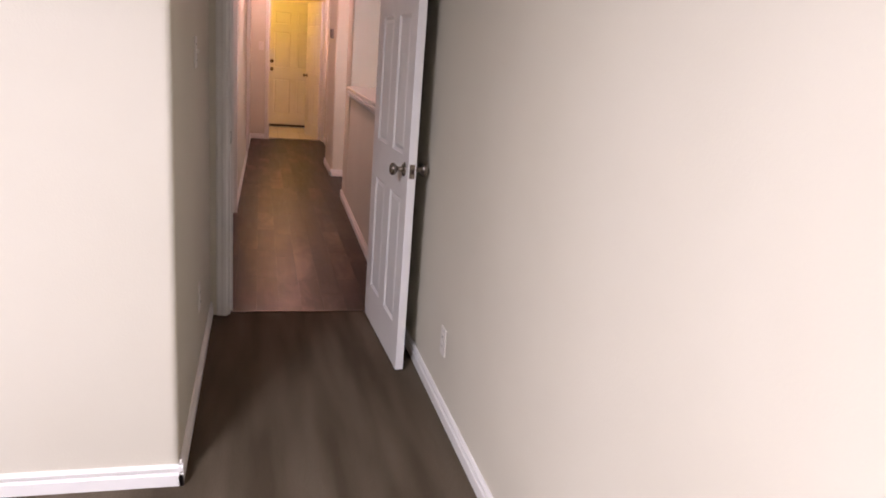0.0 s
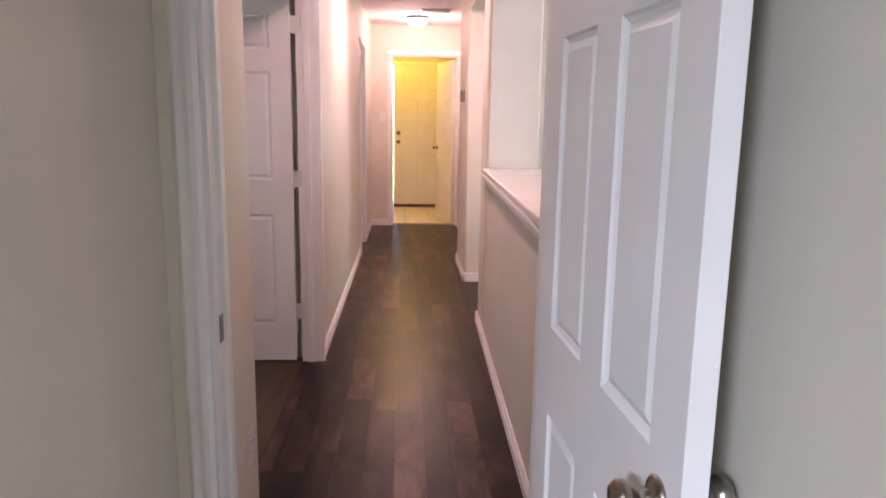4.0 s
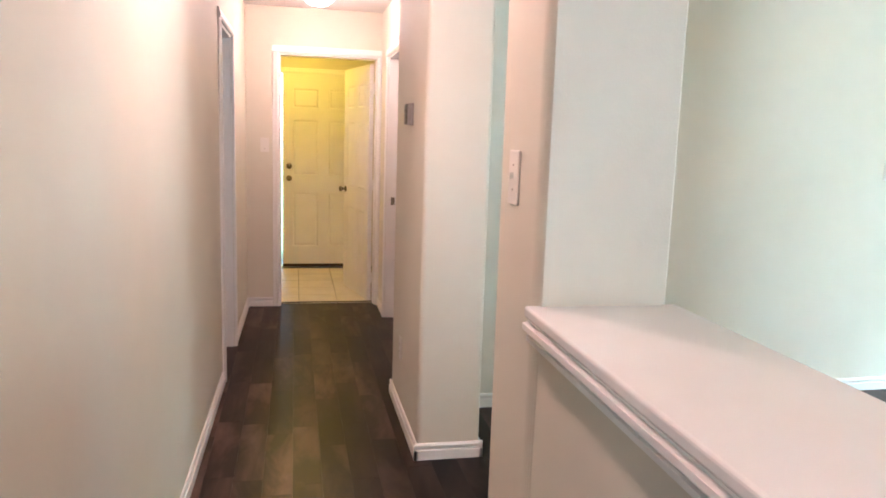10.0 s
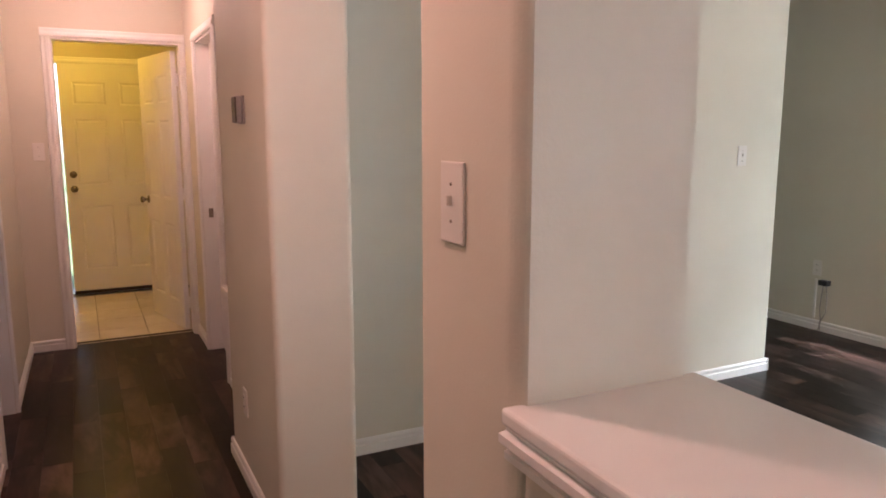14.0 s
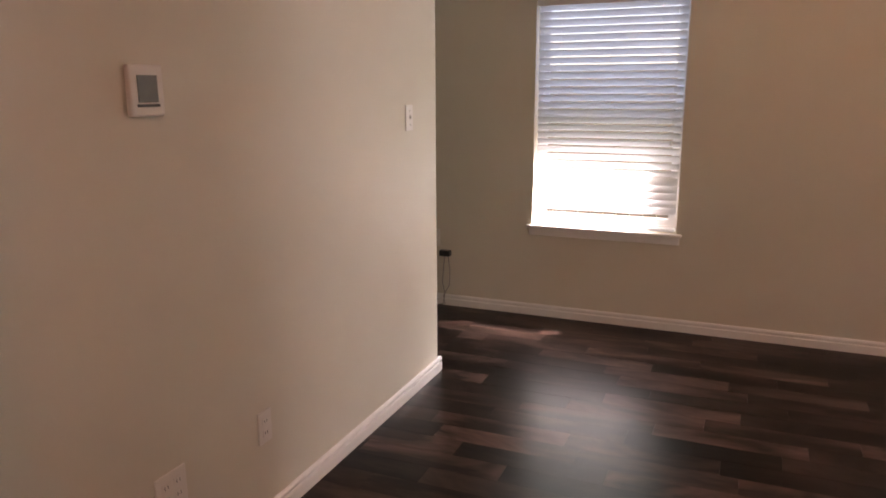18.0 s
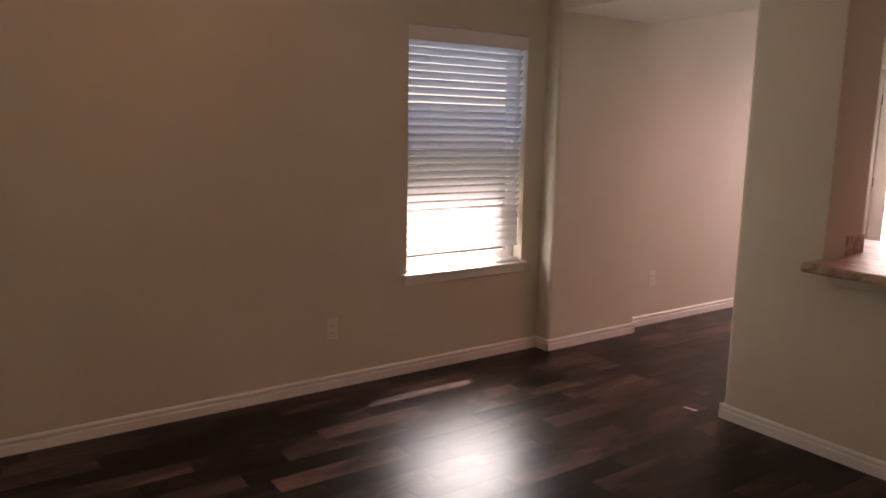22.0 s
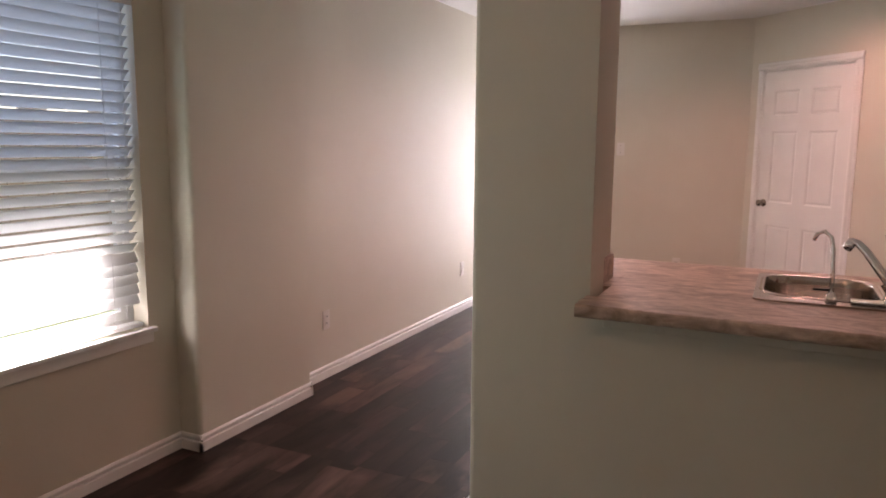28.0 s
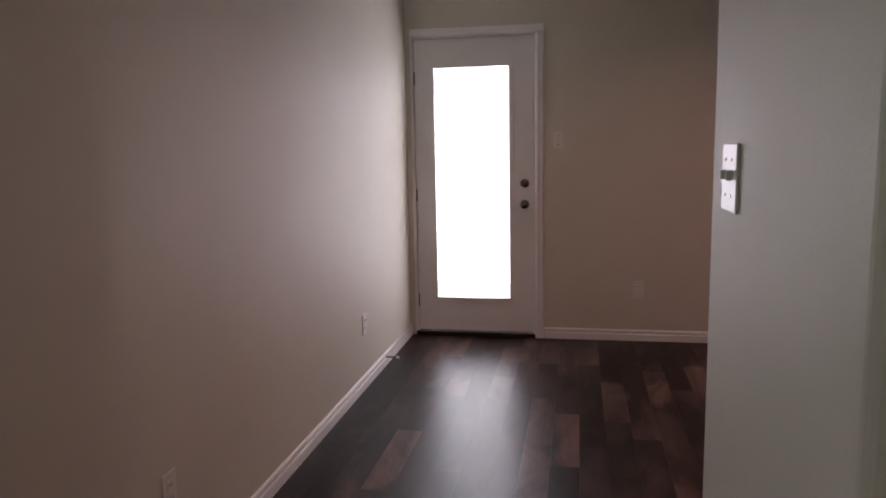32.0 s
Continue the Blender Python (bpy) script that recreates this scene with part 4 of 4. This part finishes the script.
th = thing("thermostat", pose(XC, 8.05, 1.548, 0, 0, FACE_W) @ Matrix.Diagonal((0.8, 0.9, 0.66, 1)), "brown and grey plastic thermostat on the hall wall", "thermostat")
part("back_plate", box(-0.052, 0.052, -0.008, 0, -0.078, 0.078, 0.003), GREYPL, th)
part("body", box(-0.048, 0.048, -0.032, -0.010, -0.074, 0.074, 0.005), GREYPL, th)
part("front_cover", box(-0.044, 0.044, -0.037, -0.032, -0.070, 0.070, 0.003), BRONZE, th)
part("screen", box(-0.026, 0.026, -0.0385, -0.037, -0.020, 0.034), SCREEN, th, "grey display window")
kp = thing("alarm_keypad", pose(2.224, YT, 1.46, 0, 0, FACE_S) @ Matrix.Scale(0.82, 4), "white wall keypad with a grey display", "keypad")
part("case", box(-0.068, 0.068, -0.022, 0, -0.078, 0.078, 0.006), PLATE, kp)
part("display", box(-0.040, 0.040, -0.0245, -0.022, -0.036, 0.046), SCREEN, kp, "grey recessed display")
part("display_edge", box(-0.046, 0.046, -0.0238, -0.022, -0.050, -0.041), DARKPL, kp)

st = thing("door_stop", pose(5.212 - 0.014, 0.44, 0.055), "small spring door stop on the baseboard", "door stop")
part("spring", rod((0, 0, 0), (-0.065, 0, 0), 0.006, sides=10), NICKEL, st)
part("tip", rod((-0.065, 0, 0), (-0.08, 0, 0), 0.009, sides=10), PLATE, st)

scrap = bmesh.new()
vs = [scrap.verts.new(c) for c in ((-0.035, -0.012, 0.001), (0.03, -0.018, 0.001), (0.04, 0.008, 0.004), (0.005, 0.018, 0.008), (-0.03, 0.012, 0.002))]
top = [scrap.verts.new(v.co + Vector((0, 0, 0.0012))) for v in vs]
scrap.faces.new(vs), scrap.faces.new(top)
for k in range(5):
    scrap.faces.new((vs[k], vs[(k + 1) % 5], top[(k + 1) % 5], top[k]))
ob = new("paper_scrap", to_mesh(scrap, "paper_scrap", PLATE))
ob.matrix_world = pose(3.94, 4.005, 0, 0, 0, 15)
tagged(ob, "small crumpled scrap of pale paper on the floor", "paper scrap")

# ---------------------------------------------------------------- ceiling fixtures
def dome_light(name, x, y, label):
    dome = thing(name, pose(x, y, H), label, "ceiling light")
    part("base_ring", lathe([(0.125, 0), (0.125, -0.02), (0.112, -0.03)], None, 32), NICKEL, dome, "", True)
    part("glass_dome", lathe([(0.110, -0.03), (0.104, -0.06), (0.08, -0.085), (0.05, -0.1), (0.01, -0.104)], None, 32), LAMPGLASS, dome, "glowing frosted glass", True).visible_shadow = False


dome_light("hall_ceiling_light", 0.54, 10.0, "lit white glass dome ceiling light by the far hall door")
dome_light("living_room_ceiling_light", 3.6, 6.35, "lit white glass dome light on the living room ceiling")


def downlight(x, y):
    t = thing("recessed_downlight", pose(x, y, H), "lit white recessed ceiling downlight", "downlight", group="recessed downlights")
    part("trim_ring", lathe([(0.095, 0), (0.095, -0.006), (0.080, -0.010), (0.072, -0.004), (0.070, 0)], None, 28), PLATE, t, "", True)
    part("lens", lathe([(0.070, -0.002), (0.066, -0.006), (0.01, -0.008)], None, 28), SPOTGLASS, t, "glowing lens", True).visible_shadow = False
    return t


downlight(0.42, 6.95)
# fixture for the added near-hall lamp, always out of view
downlight(0.40, 4.75)
for x, y in KITCHEN_SPOTS:
    downlight(x, y)
v = thing("ceiling_vent", pose(0.72, 9.45, H), "white ceiling air register", "vent")
part("vent_frame", wall_bm("x", -0.16, 0.16, -0.10, 0.10, -0.010, 0.0, holes=()), WHITE, v)
for k in range(8):
    part("vent_slat", box(-0.14, 0.14, -0.08 + k * 0.021, -0.068 + k * 0.021, -0.018, -0.010), GREYPL, v)
sd = thing("smoke_detector", pose(0.93, 9.0, 2.22), "round white smoke detector on the wall", "smoke detector")
part("detector_body", lathe([(0.055, 0), (0.055, 0.02), (0.045, 0.034), (0.01, 0.038)], Matrix.Translation((0.15, 0, 0)) @ Matrix.Rotation(radians(-90), 4, "Y")), PLATE, sd, "", True)

# ---------------------------------------------------------------- kitchen
ct = thing("kitchen_counter", pose(0, 0, 0), "brown stone-pattern laminate counter in the pass-through", "counter")
Y0, Y1, Z0, Z1, RO = Y_PASS + 0.002, 4.112, 0.858, 0.9015, 0.014
NOSE = [(0, 0)] + [(Y1 - Y0 - RO + RO * math.sin(a), RO - RO * math.cos(a)) for a in (0, 0.5, 1.05, 1.57)]
NOSE += [(Y1 - Y0 - RO + RO * math.cos(a), Z1 - Z0 - RO + RO * math.sin(a)) for a in (0, 0.5, 1.05, 1.57)] + [(0, Z1 - Z0)]
part("worktop_front", sweep(bmesh.new(), NOSE, (1.40, Y0, Z0), (3.362, Y0, Z0), (0, 1, 0)), COUNTER, ct)


def slab_with_hole(x0, x1, y0, y1, z0, z1, hx0, hx1, hy0, hy1):
    bm = bmesh.new()
    xs, ys = [x0, hx0, hx1, x1], [y0, hy0, hy1, y1]
    g = {(i, j, z): bm.verts.new((xs[i], ys[j], z)) for i in range(4) for j in range(4) for z in (z0, z1)}
    for i in range(3):
        for j in range(3):
            if (i, j) != (1, 1):
                for z in (z0, z1):
                    bm.faces.new((g[i, j, z], g[i + 1, j, z], g[i + 1, j + 1, z], g[i, j + 1, z]))
    for i in range(3):
        for j in (0, 3):
            bm.faces.new((g[i, j, z0], g[i + 1, j, z0], g[i + 1, j, z1], g[i, j, z1]))
            bm.faces.new((g[j, i, z0], g[j, i + 1, z0], g[j, i + 1, z1], g[j, i, z1]))
    for j in (1, 2):
        bm.faces.new((g[1, j, z0], g[2, j, z0], g[2, j, z1], g[1, j, z1]))
        bm.faces.new((g[j, 1, z0], g[j, 2, z0], g[j, 2, z1], g[j, 1, z1]))
    return bm


SX0, SX1, SY0, SY1 = 2.075, 2.86, 3.24, 3.775
part("worktop", slab_with_hole(1.43, 3.326, 3.10, Y_PASS + 0.0015, 0.8645, 0.9015, SX0 + 0.015, SX1 - 0.015, SY0 + 0.015, SY1 - 0.03), COUNTER, ct)
part("worktop_infill", box(3.3265, 3.3715, 3.5795, 3.764, 0.8645, 0.9015), COUNTER, ct)
part("worktop_return", box(3.3265, 3.664, 3.10, 3.579, 0.8645, 0.9015), COUNTER, ct)
part("side_splash", box(3.3565, 3.3715, 3.582, 3.752, 0.902, 0.992, 0.003), COUNTER, ct)
part("support_cleat", box(1.54, 3.30, Y_PASS + 0.001, Y_PASS + 0.022, 0.802, 0.857, 0.003), PAINT, ct, "painted cleat under the counter edge")


def rounded_basin(x0, x1, y0, y1, z0, z1, r):
    """An open bowl with rounded corners."""
    bm = bmesh.new()

    def ring(inset, z):
        vs = []
        rr = max(r - inset, 0.015)
        for cx, cy, a0 in ((x1 - inset - rr, y1 - inset - rr, 0), (x0 + inset + rr, y1 - inset - rr, 90), (x0 + inset + rr, y0 + inset + rr, 180), (x1 - inset - rr, y0 + inset + rr, 270)):
            for k in range(6):
                a = radians(a0 + 90 * k / 5)
                vs.append(bm.verts.new((cx + rr * math.cos(a), cy + rr * math.sin(a), z)))
        return vs
    rings = [ring(-0.014, z1 + 0.0012), ring(-0.010, z1 + 0.0035), ring(-0.005, z1 + 0.0045), ring(0.0, z1 + 0.0025), ring(0.003, z1 - 0.004), ring(0.007, z1 - 0.03), ring(0.015, z0 + 0.03), ring(0.035, z0 + 0.006), ring(0.06, z0)]
    for a, b in zip(rings, rings[1:]):
        n = len(a)
        for k in range(n):
            bm.faces.new((a[k], a[(k + 1) % n], b[(k + 1) % n], b[k]))
    bm.faces.new(rings[-1])
    return bm


sk = thing("kitchen_sink", pose(0, 0, 0), "stainless steel double-bowl kitchen sink set in the counter", "sink")
xm = (SX0 + SX1) / 2
BOWLS = ((SX0 + 0.028, xm - 0.012), (xm + 0.012, SX1 - 0.028))


def rounded_loop(bm, x0, x1, y0, y1, z, r, n=6):
    vs = []
    for cx, cy, a0 in ((x1 - r, y1 - r, 0), (x0 + r, y1 - r, 90), (x0 + r, y0 + r, 180), (x1 - r, y0 + r, 270)):
        for k in range(n):
            a = radians(a0 + 90 * k / (n - 1))
            vs.append(bm.verts.new((cx + r * math.cos(a), cy + r * math.sin(a), z)))
    return vs, [bm.edges.new((vs[k], vs[(k + 1) % len(vs)])) for k in range(len(vs))]


bm = bmesh.new()
outer, edges = rounded_loop(bm, SX0, SX1, SY0, SY1, 0.9085, 0.025)
for a, b in BOWLS:
    edges += rounded_loop(bm, a, b, SY0 + 0.028, SY1 - 0.085, 0.9085, 0.10)[1]
bmesh.ops.triangle_fill(bm, use_beauty=True, use_dissolve=False, edges=edges)
low = [bm.verts.new((v.co.x, v.co.y, 0.902)) for v in outer]
for k in range(len(outer)):
    j = (k + 1) % len(outer)
    bm.faces.new((outer[k], outer[j], low[j], low[k]))
part("rim", bm, STEEL, sk)
for a, b in BOWLS:
    bowl = part("bowl", rounded_basin(a, b, SY0 + 0.028, SY1 - 0.085, 0.72, 0.9082, 0.10), STEEL, sk, "", True)
    part("drain", lathe([(0.04, 0), (0.04, 0.003), (0.02, 0.002), (0.01, 0.001)], Matrix.Translation(((a + b) / 2, (SY0 + SY1) / 2 - 0.02, 0.721))), CHROME, bowl, "", True)

fa = thing("kitchen_faucet", pose(2.455, 3.705, 0.9085), "chrome single-lever kitchen faucet behind the sink", "faucet")
part("deck_plate", box(-0.12, 0.12, -0.028, 0.028, 0, 0.010, 0.004), CHROME, fa)
part("faucet_body", lathe([(0.027, 0.01), (0.026, 0.06), (0.024, 0.10), (0.020, 0.115), (0.008, 0.12)]), CHROME, fa, "", True)
part("spout", tube([(0.0, -0.01, 0.05), (0.04, -0.03, 0.10), (0.08, -0.065, 0.155), (0.104, -0.09, 0.18), (0.119, -0.102, 0.185), (0.129, -0.110, 0.172)], [0.015, 0.014, 0.013, 0.012, 0.013, 0.013]), CHROME, fa, "", True)
part("spout_tip", rod((0.119, -0.103, 0.186), (0.135, -0.114, 0.160), 0.016), CHROME, fa, "", True)
part("lever", tube([(0, 0, 0.115), (0.005, 0.0, 0.15), (0.015, -0.01, 0.19), (0.03, -0.02, 0.225)], [0.014, 0.010, 0.009, 0.011]), CHROME, fa, "", True)
fi = thing("filter_tap", pose(2.63, 3.715, 0.9085), "slim chrome gooseneck filter tap beside the sink", "faucet")
part("tap_base", lathe([(0.018, 0), (0.017, 0.012), (0.008, 0.03)]), CHROME, fi, "", True)
part("gooseneck", tube([(0, 0, 0.02), (0.002, -0.005, 0.10), (0.005, -0.012, 0.17), (0.012, -0.02, 0.205), (0.032, -0.03, 0.222), (0.052, -0.04, 0.212), (0.060, -0.045, 0.19)], 0.0065), CHROME, fi, "", True)
part("tap_lever", box(0.005, 0.055, -0.02, -0.008, 0.030, 0.038, 0.003), BLACKGL, fi, "small black lever")

cab = thing("base_cabinet", pose(0, 0, 0), "dark stained base cabinets under the counter", "cabinet")
part("cabinet_body", wall_bm("x", 1.43, 3.38, 3.14, 3.764, 0.09, 0.70), CABINET, cab)
for k in range(4):
    part("cabinet_door", box(1.45 + k * 0.47, 1.89 + k * 0.47, 3.12, 3.139, 0.12, 0.84, 0.004), CABINET, cab)

fr = thing("refrigerator", pose(0.05, 0, 0) @ Matrix.Diagonal((1, 1, 1.03, 1)), "tall black side-panel refrigerator with a dark steel front", "refrigerator")
part("cabinet", box(1.0, 1.76, 0.64, 1.46, 0.02, 1.69, 0.008), BLACKGL, fr)
for a, b in ((0.645, 1.045), (1.053, 1.455)):
    dr = part("fridge_door", box(1.765, 1.83, a, b, 0.60, 1.695, 0.012, 3), FRSTEEL, fr)
    y = b - 0.05 if a < 1 else a + 0.05
    part("handle", tube([(1.83, y, 1.42), (1.875, y, 1.39), (1.895, y, 1.25), (1.90, y, 1.08), (1.895, y, 0.92), (1.875, y, 0.78), (1.83, y, 0.75)], 0.014), BLACKGL, dr, "curved dark handle", True)
part("freezer_drawer", box(1.765, 1.83, 0.645, 1.455, 0.06, 0.592, 0.012, 3), FRSTEEL, fr)
part("hinge_cover", box(1.70, 1.82, 1.36, 1.45, 1.69, 1.72, 0.008), BLACKGL, fr)

ap = thing("countertop_appliance", pose(0, 0, 0), "black countertop appliance with a dark red side", "appliance")
part("housing", box(1.44, 1.545, 3.40, 3.62, 0.915, 1.185, 0.02, 3), BLACKGL, ap)
part("side_panel", box(1.5455, 1.556, 3.41, 3.61, 0.925, 1.175, 0.004), REDPL, ap)
part("foot", box(1.45, 1.535, 3.42, 3.60, 0.903, 0.915), RUBBER, ap)
pl = thing("pendant_lamp", pose(1.40, 2.55, 0), "dark bronze dome pendant lamp, lit, hanging on a rod", "pendant lamp")
part("canopy", lathe([(0.06, H), (0.06, H - 0.02), (0.02, H - 0.03)]), BRONZE, pl, "", True)
part("rod", rod((0, 0, 1.80), (0, 0, H - 0.02), 0.016), BRONZE, pl)
part("shade", lathe([(0.02, 1.80), (0.05, 1.79), (0.09, 1.74), (0.11, 1.655), (0.106, 1.655), (0.085, 1.735), (0.02, 1.78)]), BRONZE, pl, "dark bronze dome shade", True)
part("bulb", lathe([(0.012, 1.74), (0.03, 1.71), (0.035, 1.685), (0.025, 1.665), (0.005, 1.66)]), LAMPGLASS, pl, "glowing bulb", True).visible_shadow = False

# ---------------------------------------------------------------- floor pieces, last
PW, PL = 0.122, 0.61
plank_mesh = to_mesh(box(-PW / 2 + 0.0001, PW / 2 - 0.0001, -PL / 2 + 0.0001, PL / 2 - 0.0001, -0.010, 0.0, 0.0003, 1), "plank", PLANK)
rng = random.Random(4)


def plank_floor(name, label, x0, x1, y0, y1):
    """Planks laid along y in staggered rows, cut off at the room's ends."""
    floor = thing(name, pose(0, 0, 0), label, "floor", kind="structure")
    for c in range(int(math.floor(x0 / PW)), int(math.ceil(x1 / PW))):
        xa, xb = max(c * PW, x0), min(c * PW + PW, x1)
        off = rng.random() * PL
        for k in range(int((y0 - off) / PL) - 1, int((y1 - off) / PL) + 2):
            lo, hi = max(k * PL + off, y0), min((k + 1) * PL + off, y1)
            if hi - lo > 0.02 and xb - xa > 0.01:
                ob = part("plank", plank_mesh, None, floor)
                ob.location = ((xa + xb) / 2, (lo + hi) / 2, rng.uniform(-0.00015, 0.0))
                ob.scale = ((xb - xa) / PW, (hi - lo) / PL, 1)


plank_floor("floor_hall", "dark brown wood-look vinyl plank hall floor, slightly glossy", -0.24, 1.22, 3.325, 10.85)
plank_floor("floor_living", "dark brown wood-look vinyl plank living room floor, slightly glossy", 1.22, 5.23, 3.765, 8.40)
plank_floor("floor_foyer", "dark brown wood-look vinyl plank foyer floor", 3.98, 5.23, 8.40, 11.0)
plank_floor("floor_dining", "dark brown wood-look vinyl plank dining floor, slightly glossy", 3.02, 5.22, -0.42, 3.765)
tiles = thing("floor_utility", pose(0, 0, 0), "beige ceramic tile floor in the utility room", "floor", kind="structure")
tile_mesh = to_mesh(box(-0.163, 0.163, -0.163, 0.163, -0.010, 0.003, 0.002, 1), "tile", TILE)
for i in range(6):
    for j in range(5):
        ob = part("tile", tile_mesh, None, tiles)
        ob.location = (-0.42 + i * 0.332, 11.0 + j * 0.332, 0)
